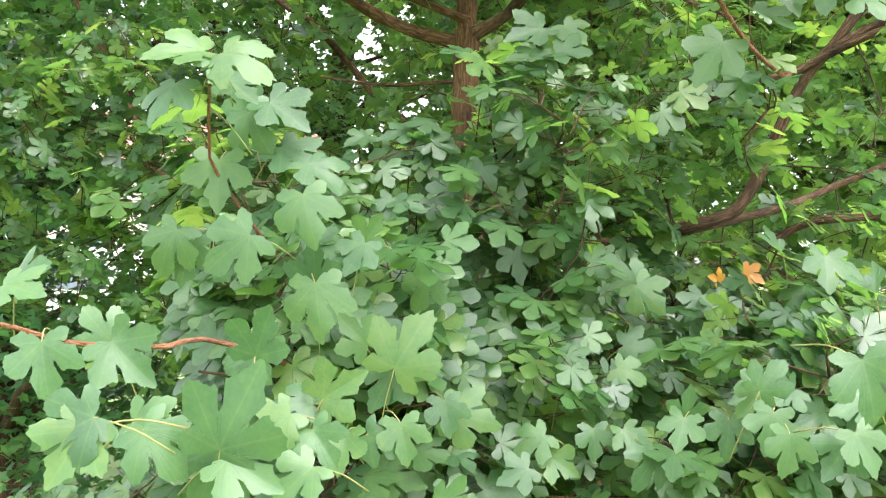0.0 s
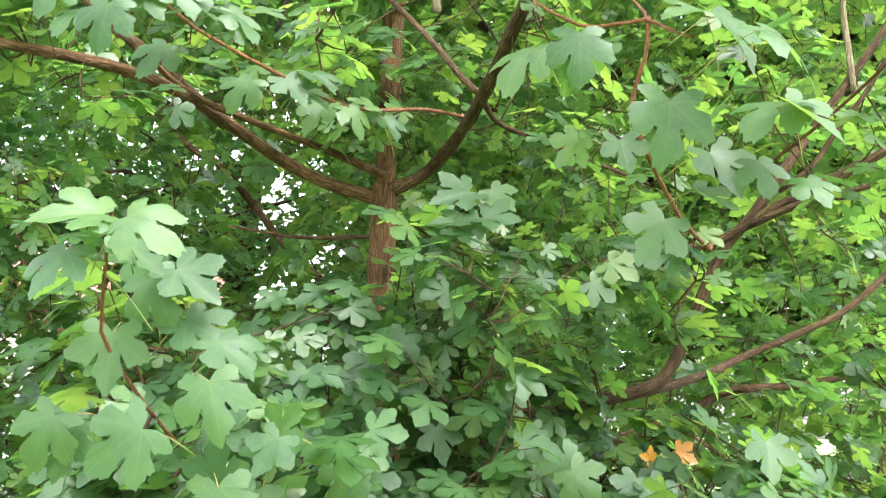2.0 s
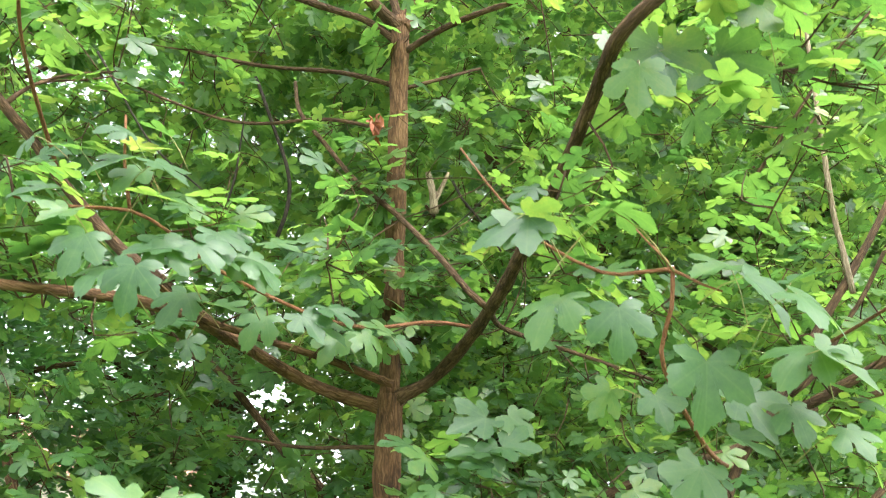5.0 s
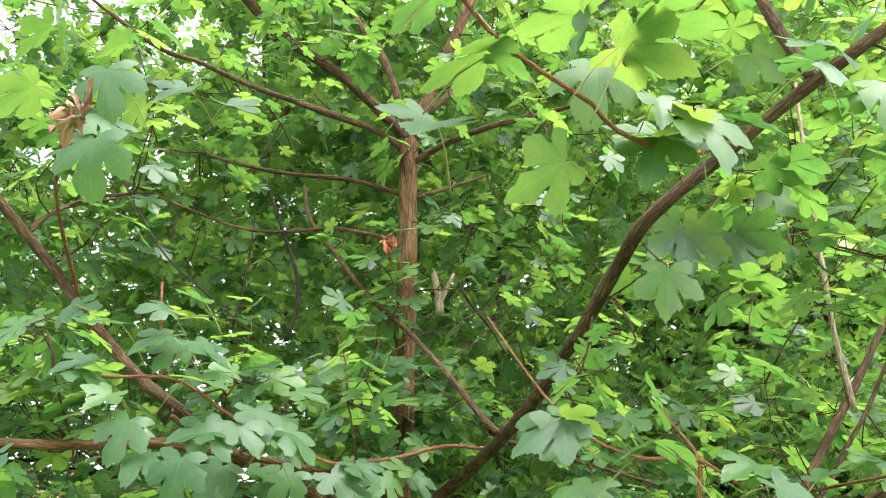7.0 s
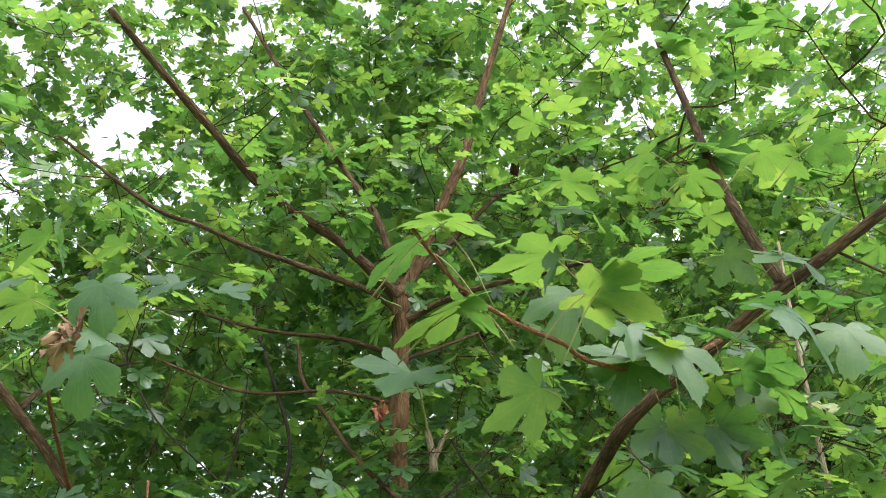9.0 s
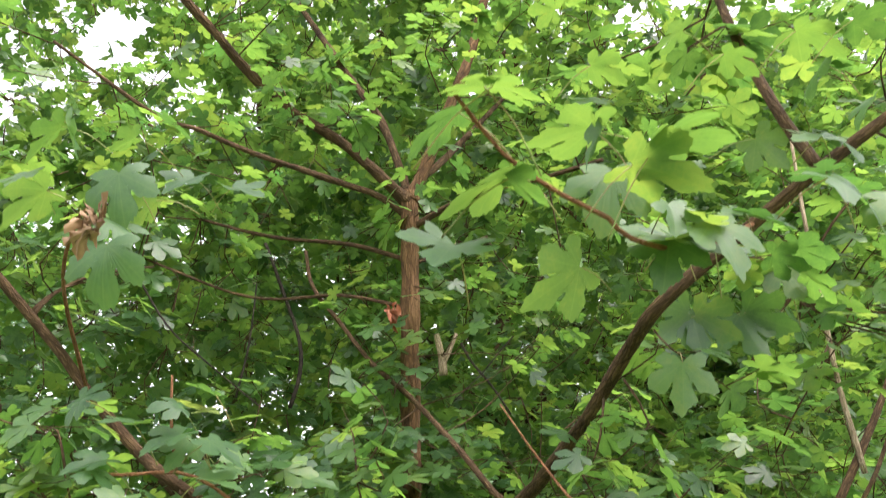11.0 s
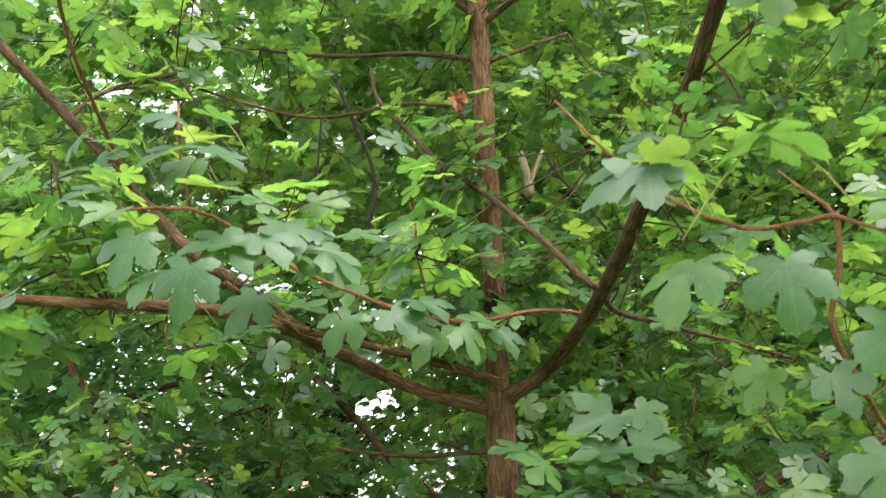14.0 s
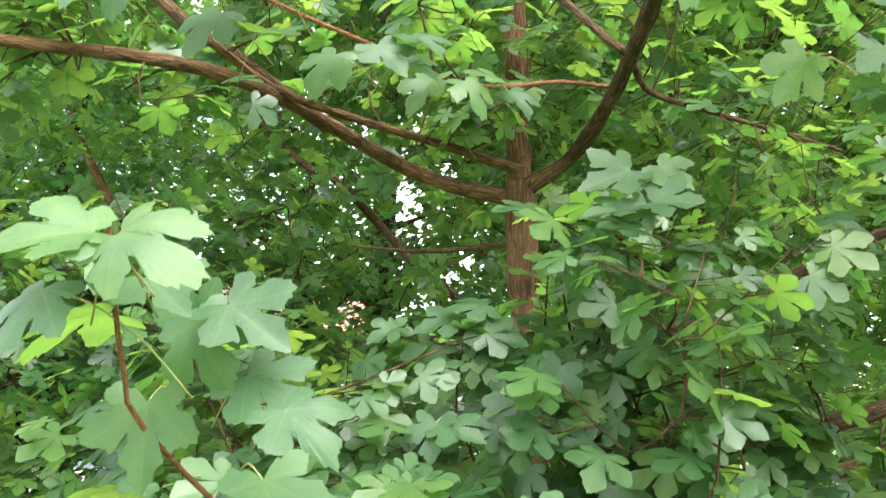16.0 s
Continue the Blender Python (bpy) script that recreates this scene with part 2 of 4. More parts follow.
def rounded(points):
    """The outline with its corners cut, so that the lobes are blunt."""
    p = np.array(points, dtype=float)
    q = [p[0]]
    for a, b in zip(p[:-1], p[1:]):
        q += [a * 0.78 + b * 0.22, a * 0.22 + b * 0.78]
    return [tuple(v) for v in q] + [tuple(p[-1])]


def crumpled(shape):
    v, f, flat = shape
    push = np.array([[noise.noise((4 * x, 4 * y, k * 7.0)) for k in range(3)] for x, y in flat])
    return np.column_stack([v[:, 0] * 0.6, v[:, 1:]]) + 0.35 * push, f, flat


def blade(half, rings, rng, droop, fold, twist, tooth=0.0):
    """A five-lobed blade from its half outline: returns vertices, triangles and flat coordinates."""
    right = np.array(half[1:-1]) * (1 + tooth * np.where(np.arange(len(half) - 2) % 2, 1, -1))[:, None] * (0.92, 1)
    left = right[::-1] * (-1, 1)
    rim = np.vstack([right, [half[-1]], left])
    rim = rim * (1 + rng.uniform(-0.02, 0.02, (len(rim), 1)) + 0.05 * np.sin(np.arange(len(rim)) * 0.7 + 9 * droop)[:, None])
    flat = [np.zeros((1, 2))] + [rim * s for s in rings]
    flat = np.vstack(flat)
    k = len(rim)
    tris = [(0, 1 + i, 2 + i) for i in range(k - 1)]
    for r in range(len(rings) - 1):
        a, b = 1 + r * k, 1 + (r + 1) * k
        for i in range(k - 1):
            tris += [(a + i, b + i, b + i + 1), (a + i, b + i + 1, a + i + 1)]
    x, y = flat[:, 0], flat[:, 1]
    rad = np.hypot(x, y)
    z = -droop * rad ** 2 + fold * (np.sqrt(x * x + 0.006) - 0.077) + twist * x * y
    z = z + 0.03 * np.sin(x * 5 + droop * 40) * np.sin(y * 4.5 + fold * 30)
    return np.column_stack([x, y, z]), np.array(tris), flat


rng = np.random.default_rng(4)
FINE = rounded(HALF)
NEAR = [blade(FINE, (0.28, 0.55, 0.8, 1.0), rng, d, f, t, 0.02) for d, f, t in ((0.12, 0.14, 0.1), (0.25, 0.22, 0.12), (0.38, 0.08, -0.2), (0.08, 0.34, 0.15), (0.22, -0.1, -0.12), (0.48, 0.16, 0.22), (-0.06, 0.3, -0.2), (0.3, 0.4, 0.05))]
MID = [blade(HALF, (1.0,), rng, d, f, t) for d, f, t in ((0.12, 0.12, 0.0), (0.28, 0.18, 0.1), (0.20, 0.05, -0.1))]
FAR = [blade(HALF_FAR, (1.0,), rng, d, f, t) for d, f, t in ((0.15, 0.15, 0.0), (0.3, 0.1, 0.1))]

TINY = [blade(HALF_TINY, (1.0,), rng, d, f, t) for d, f, t in ((0.15, 0.15, 0.0), (0.3, 0.1, 0.1))]


def leaf_frame(tip, normal):
    tip = tip / np.linalg.norm(tip, axis=-1, keepdims=True)
    x = np.cross(tip, normal)
    x = x / np.maximum(np.linalg.norm(x, axis=-1, keepdims=True), 1e-6)
    return x, tip, np.cross(x, tip)


def foliage(name, leaves, shapes, mat, parent, label="", kind="stuff"):
    """Many blades in one mesh. leaves: rows of place, tip direction, normal, size."""
    a = np.array(leaves)
    x, y, z = leaf_frame(a[:, 3:6], a[:, 6:9])
    pick = np.random.default_rng(len(a)).integers(0, len(shapes), len(a))
    vs, fs, us, count = [], [], [], 0
    for s, (v, f, flat) in enumerate(shapes):
        w = np.nonzero(pick == s)[0]
        co = a[w, None, 0:3] + a[w, None, 9:10] * (v[None, :, 0:1] * x[w, None] + v[None, :, 1:2] * y[w, None] + v[None, :, 2:3] * z[w, None])
        vs.append(co.reshape(-1, 3))
        fs.append((f[None] + (np.arange(len(w)) * len(v))[:, None, None] + count).reshape(-1, 3))
        us.append(np.tile(flat[f].reshape(-1, 2), (len(w), 1)))
        count += len(w) * len(v)
    return link_mesh(name, np.vstack(vs), np.vstack(fs), np.vstack(us), mat, parent, label, kind)


def triangle_mesh(name, v, f, uv, mat):
    me = bpy.data.meshes.new(name)
    me.vertices.add(len(v))
    me.vertices.foreach_set("co", v.astype(np.float32).ravel())
    me.loops.add(len(f) * 3)
    me.loops.foreach_set("vertex_index", f.astype(np.int32).ravel())
    me.polygons.add(len(f))
    me.polygons.foreach_set("loop_start", np.arange(0, len(f) * 3, 3, dtype=np.int32))
    me.polygons.foreach_set("use_smooth", np.ones(len(f), dtype=bool))
    me.update(calc_edges=True)
    layer = me.uv_layers.new(name="blade")
    layer.data.foreach_set("uv", uv.astype(np.float32).ravel())
    me.materials.append(mat)
    return me


def link_mesh(name, v, f, uv, mat, parent, label, kind):
    ob = new(name, triangle_mesh(name, v, f, uv, mat))
    ob.parent = parent
    return tagged(ob, label, kind=kind)


def near_mesh(shape, mat):
    v, f, flat = shape
    return triangle_mesh("leaf", v, f, flat[f].reshape(-1, 2), mat)


LEAF_MESHES = [near_mesh(s, leaf_mat) for s in NEAR]


def leaf_object(row, parent, mesh=None, label=""):
    """One blade as an object of its own."""
    p, t, nm, s = np.array(row[0:3]), np.array(row[3:6]), np.array(row[6:9]), row[9]
    x, y, z = leaf_frame(t, nm)
    ob = new("leaf", mesh or random.choice(LEAF_MESHES))
    m = Matrix(((*x, 0), (*y, 0), (*z, 0), (0, 0, 0, 1))).transposed()
    ob.matrix_world = Matrix.Translation(Vector(p)) @ m @ Matrix.Scale(s, 4)
    ob.parent = parent
    return tagged(ob, label) if label else ob


# ---- the ground and the distance ----
def sheet(name, mat, size, cuts, lift):
    bm = bmesh.new()
    bmesh.ops.create_grid(bm, x_segments=cuts, y_segments=cuts, size=size)
    for v in bm.verts:
        v.co.z = lift * noise.noise((v.co.x * 0.35, v.co.y * 0.35, 3.0))
    me = bpy.data.meshes.new(name)
    bm.to_mesh(me)
    bm.free()
    me.materials.append(mat)
    return new(name, me)


soil = plain_material("lawn_soil", (0.085, 0.15, 0.03), (0.15, 0.20, 0.06), 3.0, 0.95)
tagged(sheet("ground", soil, 900, 120, 0.04), "grassy ground under and round the trees", "ground", kind="structure")


# ---- the maple ----
maple = tagged(new("field_maple"), "young field maple with reddish fissured bark and dense five-lobed leaves", "tree")
maple.location = (0.21, 2.53, 0.0)
bpy.context.view_layer.update()
ANCHORS = []


def under(ob, parent):
    ob.parent = parent
    ob.matrix_parent_inverse = parent.matrix_world.inverted()
    return ob


def limb(name, points, r0, r1, mat=bark_dark, sides=10, rough=0.10, flare=0.0, label="", anchors=True):
    line = catmull(points, 0.015 if r0 > 0.008 else 0.03)
    s = Stems()
    s.tube(line, r0, r1, sides, rough, flare)
    ob = under(s.part(name, mat, None, label), maple)
    if anchors:
        ANCHORS.extend(line[2::6 if r0 > 0.008 else 3])
    return ob


limb("trunk", [(0.23, 2.53, -0.05), (0.225, 2.53, 0.5), (0.22, 2.525, 1.1), (0.177, 2.520, 1.541), (0.122, 2.500, 1.840), (0.080, 2.495, 2.115), (0.070, 2.470, 2.368)],
     0.042, 0.029, bark, 28, 0.17, 0.03, "straight reddish-brown trunk with fissured bark")
limb("upper_trunk", [(0.070, 2.475, 2.310), (0.064, 2.465, 2.465), (0.062, 2.460, 2.618), (0.052, 2.440, 2.861), (0.041, 2.430, 3.142), (0.031, 2.420, 3.352)], 0.0225, 0.0235, bark, 24, 0.22)
limb("limb", [(0.074, 2.475, 2.334), (-0.060, 2.500, 2.368), (-0.167, 2.490, 2.408), (-0.265, 2.300, 2.426), (-0.319, 2.050, 2.403), (-0.388, 1.900, 2.384), (-0.494, 1.750, 2.347), (-0.685, 1.600, 2.320)], 0.0165, 0.006, bark, 12, 0.14, 0.008)
limb("limb", [(0.070, 2.460, 2.388), (-0.064, 2.400, 2.419), (-0.203, 2.250, 2.421), (-0.301, 2.080, 2.412), (-0.371, 1.950, 2.441)], 0.0098, 0.005, bark, 10, 0.12, 0.006)
limb("limb", [(0.080, 2.470, 2.358), (0.134, 2.450, 2.383), (0.179, 2.420, 2.416), (0.230, 2.250, 2.461), (0.256, 2.050, 2.488), (0.266, 1.910, 2.505), (0.288, 1.700, 2.552), (0.298, 1.500, 2.596),
     (0.303, 1.380, 2.615), (0.381, 1.330, 2.682), (0.480, 1.250, 2.759), (0.575, 1.180, 2.825), (0.675, 1.100, 2.899)], 0.0145, 0.0072, bark_dark, 14, 0.16, 0.010)
limb("limb", [(0.246, 2.120, 2.476), (0.206, 2.120, 2.508), (0.143, 2.180, 2.604), (0.049, 2.290, 2.740), (-0.043, 2.360, 2.841), (-0.125, 2.420, 2.959), (-0.209, 2.500, 3.092), (-0.244, 2.600, 3.242)], 0.0068, 0.005, bark_dark, 10, 0.12)
limb("limb", [(0.480, 1.250, 2.761), (0.460, 1.280, 2.857), (0.441, 1.320, 3.006), (0.439, 1.360, 3.136), (0.428, 1.420, 3.352)], 0.0085, 0.005)
twig_pale = limb("branch", [(0.230, 2.250, 2.475), (0.140, 2.200, 2.466), (0.038, 2.100, 2.420), (-0.025, 2.000, 2.392), (-0.092, 1.800, 2.354), (-0.222, 1.730, 2.392), (-0.277, 1.680, 2.421), (-0.322, 1.630, 2.430), (-0.387, 1.600, 2.417), (-0.452, 1.570, 2.413)], 0.0042, 0.0023, bark_twig, 8, 0.06)
limb("shoot", [(-0.322, 1.632, 2.430), (-0.334, 1.610, 2.489), (-0.342, 1.600, 2.560)], 0.0028, 0.0018, bark_twig, 6, 0.05)
limb("branch", [(0.248, 2.150, 2.484), (0.316, 2.400, 2.521), (0.439, 2.500, 2.519), (0.600, 2.600, 2.507), (0.762, 2.700, 2.494)], 0.007, 0.004)
limb("limb", [(0.103, 2.490, 1.999), (0.294, 2.420, 2.060), (0.462, 2.330, 2.116), (0.548, 2.280, 2.167), (0.639, 2.220, 2.209), (0.737, 2.190, 2.236), (0.791, 2.160, 2.266), (0.880, 2.100, 2.309), (0.991, 2.050, 2.344)], 0.0135, 0.0065, bark_dark, 12, 0.12)
limb("branch", [(0.806, 2.168, 2.281), (0.857, 2.150, 2.314), (0.913, 2.120, 2.345), (1.048, 2.050, 2.431), (1.171, 2.000, 2.519)], 0.0115, 0.008)
limb("limb", [(0.094, 2.490, 1.869), (0.340, 2.360, 1.870), (0.484, 2.260, 1.884), (0.536, 2.200, 1.912), (0.599, 2.190, 1.932), (0.647, 2.200, 1.958), (0.691, 2.200, 2.038), (0.731, 2.200, 2.146), (0.768, 2.190, 2.233), (0.807, 2.170, 2.288), (0.870, 2.170, 2.383), (0.964, 2.200, 2.512), (1.075, 2.220, 2.667), (1.190, 2.250, 2.836), (1.365, 2.300, 3.112)], 0.016, 0.006, bark_dark, 12, 0.12)
limb("branch", [(0.547, 2.240, 1.908), (0.725, 2.360, 1.956), (0.868, 2.500, 2.001), (0.970, 2.580, 2.045), (1.123, 2.600, 2.117), (1.242, 2.600, 2.183), (1.378, 2.600, 2.303), (1.622, 2.600, 2.483)], 0.011, 0.007)
limb("limb", [(0.177, 2.500, 1.746), (0.538, 2.500, 1.794), (0.786, 2.500, 1.889), (0.901, 2.500, 1.956), (1.059, 2.450, 1.982), (1.198, 2.400, 2.025)], 0.015, 0.008)
limb("limb", [(0.030, 2.420, 3.322), (-0.149, 2.350, 3.442), (-0.306, 2.280, 3.502), (-0.414, 2.220, 3.572), (-0.502, 2.160, 3.642), (-0.610, 2.100, 3.732), (-0.776, 2.000, 3.872)], 0.016, 0.009, bark_dark, 12, 0.2, 0.007)
limb("limb", [(0.029, 2.430, 3.352), (-0.003, 2.450, 3.462), (-0.056, 2.500, 3.632), (-0.148, 2.550, 3.802), (-0.252, 2.600, 3.992), (-0.428, 2.700, 4.332), (-0.636, 2.800, 4.742)], 0.012, 0.007, bark_dark, 12, 0.2, 0.007)
limb("limb", [(0.035, 2.420, 3.322), (0.077, 2.430, 3.452), (0.143, 2.450, 3.672), (0.209, 2.480, 3.902), (0.264, 2.500, 4.182), (0.366, 2.520, 4.642)], 0.018, 0.010, bark, 12, 0.2, 0.006)
limb("limb", [(0.058, 2.440, 3.412), (0.115, 2.500, 3.492), (0.256, 2.700, 3.772), (0.425, 2.900, 4.094)], 0.011, 0.007)
limb("branch", [(0.030, 2.425, 3.282), (-0.060, 2.430, 3.342), (-0.151, 2.450, 3.382), (-0.413, 2.500, 3.492), (-0.564, 2.500, 3.552), (-0.705, 2.500, 3.602), (-1.019, 2.500, 3.822)], 0.0095, 0.005, bark_dark, 10, 0.22, 0.006)
limb("branch", [(0.035, 2.425, 3.242), (0.141, 2.350, 3.282), (0.250, 2.280, 3.302), (0.360, 2.200, 3.297), (0.468, 2.080, 3.282)], 0.0095, 0.005, bark_dark, 10, 0.22, 0.006)
limb("branch", [(0.036, 2.430, 3.152), (-0.111, 2.500, 3.222), (-0.292, 2.550, 3.252), (-0.414, 2.600, 3.292), (-0.558, 2.660, 3.352)], 0.007, 0.004, bark_dark, 10, 0.22, 0.006)
limb("branch", [(0.041, 2.430, 3.142), (0.159, 2.450, 3.202), (0.256, 2.500, 3.272)], 0.006, 0.0035, bark_dark, 10, 0.22, 0.006)
limb("branch", [(0.047, 2.435, 3.020), (-0.127, 2.450, 3.051), (-0.298, 2.500, 3.051), (-0.420, 2.550, 3.082), (-0.574, 2.600, 3.152), (-0.736, 2.600, 3.212)], 0.0052, 0.003)
limb("limb", [(-0.274, 2.280, 2.421), (-0.410, 2.100, 2.499), (-0.479, 2.100, 2.548), (-0.590, 2.080, 2.655), (-0.665, 2.070, 2.740), (-0.739, 2.050, 2.815), (-0.937, 1.950, 3.014)], 0.013, 0.009, bark_dark)
limb("branch", [(-0.729, 2.060, 2.805), (-0.712, 2.100, 2.873), (-0.655, 2.150, 2.941), (-0.547, 2.200, 2.991)], 0.0045, 0.0025)
limb("branch", [(0.078, 2.500, 2.018), (-0.074, 2.800, 2.175), (-0.191, 2.950, 2.279), (-0.301, 2.950, 2.398), (-0.408, 2.900, 2.499), (-0.491, 2.950, 2.548), (-0.656, 3.050, 2.696)], 0.014, 0.008)
limb("branch", [(0.074, 2.490, 2.251), (-0.012, 2.550, 2.255), (-0.135, 2.620, 2.258), (-0.318, 2.700, 2.287)], 0.006, 0.003)
limb("branch", [(1.049, 2.200, 2.593), (1.037, 2.200, 2.697), (1.027, 2.200, 2.784), (1.023, 2.200, 2.955), (1.020, 2.200, 3.113), (1.019, 2.200, 3.265), (1.023, 2.200, 3.460)], 0.0068, 0.0045, bark_pale, 8)
limb("branch", [(0.899, 2.350, 2.891), (0.936, 2.350, 2.948), (0.973, 2.300, 3.011), (1.043, 2.250, 3.130), (1.092, 2.200, 3.219), (1.158, 2.150, 3.301)], 0.005, 0.003, bark_dark, 8)
limb("branch", [(0.885, 2.200, 2.361), (0.952, 2.200, 2.418), (1.016, 2.200, 2.514), (1.074, 2.200, 2.594), (1.139, 2.200, 2.705), (1.231, 2.200, 2.850)], 0.006, 0.004, bark_dark, 8)
limb("dead_twig", [(0.213, 2.720, 3.036), (0.242, 2.720, 2.983), (0.284, 2.720, 2.934), (0.317, 2.720, 2.892), (0.355, 2.720, 2.833)], 0.0042, 0.003, bark_black, 6, 0.05, label="thin bare blackish twig", anchors=False)
limb("dead_twig", [(0.362, 2.700, 3.058), (0.320, 2.700, 3.007), (0.275, 2.700, 2.947), (0.193, 2.700, 2.860)], 0.0022, 0.0016, bark_black, 6, 0.05, label="thin bare blackish twig", anchors=False)
limb("dead_stub", [(0.167, 2.760, 2.950), (0.161, 2.750, 3.004), (0.143, 2.740, 3.067)], 0.013, 0.008, bark_pale, 10, 0.25, label="broken pale dead stub", anchors=False)
limb("dead_stub", [(0.164, 2.755, 2.978), (0.183, 2.750, 3.021), (0.202, 2.740, 3.072)], 0.009, 0.005, bark_pale, 10, 0.25, label="broken pale dead stub", anchors=False)
limb("branch", [(-0.745, 2.090, 2.826), (-0.724, 2.100, 2.863), (-0.691, 2.120, 2.901), (-0.639, 2.200, 2.961), (-0.596, 2.250, 3.008)], 0.004, 0.002, bark_dark, 8)
limb("branch", [(-0.387, 2.600, 2.812), (-0.371, 2.600, 2.937), (-0.368, 2.600, 3.035), (-0.371, 2.620, 3.144)], 0.0035, 0.002, bark_black, 6)
limb("dead_twig", [(-0.370, 2.700, 3.307), (-0.341, 2.680, 3.239), (-0.317, 2.680, 3.182), (-0.290, 2.680, 3.119), (-0.263, 2.680, 3.058), (-0.243, 2.680, 3.000), (-0.234, 2.680, 2.943), (-0.238, 2.680, 2.878), (-0.253, 2.680, 2.813)], 0.0048, 0.0058, bark_black, 6, 0.05, label="curved bare blackish twig", anchors=False)
limb("dead_twig", [(-0.730, 2.460, 3.196), (-0.669, 2.450, 3.108), (-0.555, 2.450, 2.946), (-0.433, 2.450, 2.845), (-0.303, 2.450, 2.748)], 0.0032, 0.0018, bark_black, 6, 0.05, label="thin bare blackish twig", anchors=False)
limb("branch", [(-0.643, 3.000, 2.001), (-1.092, 3.700, 2.076), (-1.337, 3.950, 2.382), (-1.469, 3.950, 2.596), (-1.716, 4.000, 2.985)], 0.022, 0.016, bark)
twig_right = limb("branch", [(0.737, 2.190, 2.238), (0.640, 1.950, 2.175), (0.480, 1.640, 2.150), (0.375, 1.470, 2.190), (0.352, 1.440, 2.228), (0.360, 1.420, 2.275), (0.360, 1.410, 2.321)], 0.0042, 0.0026, bark_twig, 8, 0.06, anchors=False)
limb("shoot", [(0.360, 1.410, 2.318), (0.326, 1.440, 2.321), (0.290, 1.460, 2.326), (0.219, 1.450, 2.354), (0.171, 1.500, 2.431), (0.123, 1.550, 2.525)], 0.0026, 0.0014, bark_twig, 8, 0.06, anchors=False)
limb("shoot", [(0.358, 1.410, 2.317), (0.374, 1.400, 2.305), (0.383, 1.380, 2.290), (0.395, 1.360, 2.277)], 0.0022, 0.0012, bark_twig, 8, 0.06, anchors=False)
limb("shoot", [(0.357, 1.410, 2.314), (0.357, 1.420, 2.331), (0.347, 1.450, 2.364), (0.339, 1.480, 2.397)], 0.0024, 0.0010, bark_twig, 8, 0.06, anchors=False)
twig_above = limb("branch", [(0.417, 1.310, 2.710), (0.287, 1.200, 2.608), (0.176, 1.100, 2.566), (0.139, 1.050, 2.559), (0.084, 1.000, 2.551), (0.029, 0.970, 2.568), (-0.016, 0.950, 2.612)], 0.0036, 0.0018, bark_twig, 8, 0.06)
twig_low = limb("branch", [(0.1, 2.45, 1.5), (-0.05, 1.95, 1.66), (-0.14, 1.6, 1.80), (-0.19, 1.44, 1.90), (-0.195, 1.41, 1.935), (-0.183, 1.36, 1.985), (-0.172, 1.322, 2.028)], 0.0036, 0.0018, bark_twig, 8, 0.06)
twig_front = limb("branch", [(0.2, 2.5, 1.42), (0.12, 2.0, 1.56), (-0.071, 1.550, 1.651), (-0.100, 1.380, 1.697), (-0.145, 1.270, 1.724), (-0.155, 1.200, 1.723), (-0.207, 1.200, 1.720), (-0.239, 1.170, 1.725), (-0.269, 1.140, 1.738), (-0.284, 1.100, 1.747)], 0.0042, 0.0022, bark_twig, 8, 0.06)
twig_mid = limb("branch", [(0.109, 2.450, 1.872), (0.180, 2.150, 1.999), (0.204, 2.050, 2.078)], 0.005, 0.0025, bark_twig, 8, 0.06, anchors=False)
twig_side = limb("branch", [(0.763, 2.500, 1.880), (0.818, 2.000, 1.745), (0.723, 1.500, 1.654), (0.588, 1.220, 1.669), (0.538, 1.120, 1.728)], 0.004, 0.002, bark_twig, 8, 0.06, anchors=False)
twig_seed = limb("branch", [(-0.600, 2.080, 2.664), (-0.553, 1.700, 2.727), (-0.463, 1.450, 2.732), (-0.411, 1.380, 2.713)], 0.0045, 0.002, bark_twig, 8, 0.06, anchors=False)
twig_out = limb("branch", [(0.834, 2.200, 2.395), (0.768, 1.800, 2.366), (0.682, 1.450, 2.332), (0.601, 1.280, 2.309), (0.531, 1.250, 2.299)], 0.0034, 0.0018, bark_twig, 8, 0.06, anchors=False)

# ---- the blades nearest the way, one by one ----
U, F, B = (0.0, -0.72, 0.69), (0.0, -0.93, 0.37), (0.0, -0.12, 1.0)
K, P, D = (0.05, -0.02, 1.0), (0.0, -0.5, 0.87), (0.1, 0.85, 0.5)
stalks = Stems()
hero_rng = random.Random(12)


def stalk(p, tip, length, r=0.0006, sides=5, into=None):
    """A leaf's stalk, curving back from the blade's foot."""
    back = (-Vector(tip).normalized() * 0.8 + Vector((0, 0.15, -0.55))).normalized()
    p = Vector(p)
    line = catmull([p, p + back * length * 0.5 + Vector((0, 0.1 * length, -0.1 * length)), p + back * length + Vector((0, 0.35 * length, -0.4 * length))], 0.012)
    (into or stalks).tube(line, r, r * 1.3, sides)


# the largest blade on the twigs that carry smaller ones
LARGEST = {twig_pale.name: 0.053, twig_low.name: 0.058, twig_mid.name: 0.052, twig_side.name: 0.056}


def blade_on(twig, foot, end, facing):
    foot, end = Vector(foot), Vector(end)
    tip = end - foot
    n = Vector(facing) + Vector([hero_rng.uniform(-0.2, 0.2) for _ in range(3)])
    size = min(LARGEST.get(twig.name, 0.066), max(0.038, tip.length))
    ob = leaf_object((*foot, *tip, *n, size), None)
    ob.parent, ob.matrix_parent_inverse = twig, twig.matrix_world.inverted()
    stalk(foot, tip, hero_rng.uniform(0.04, 0.07))


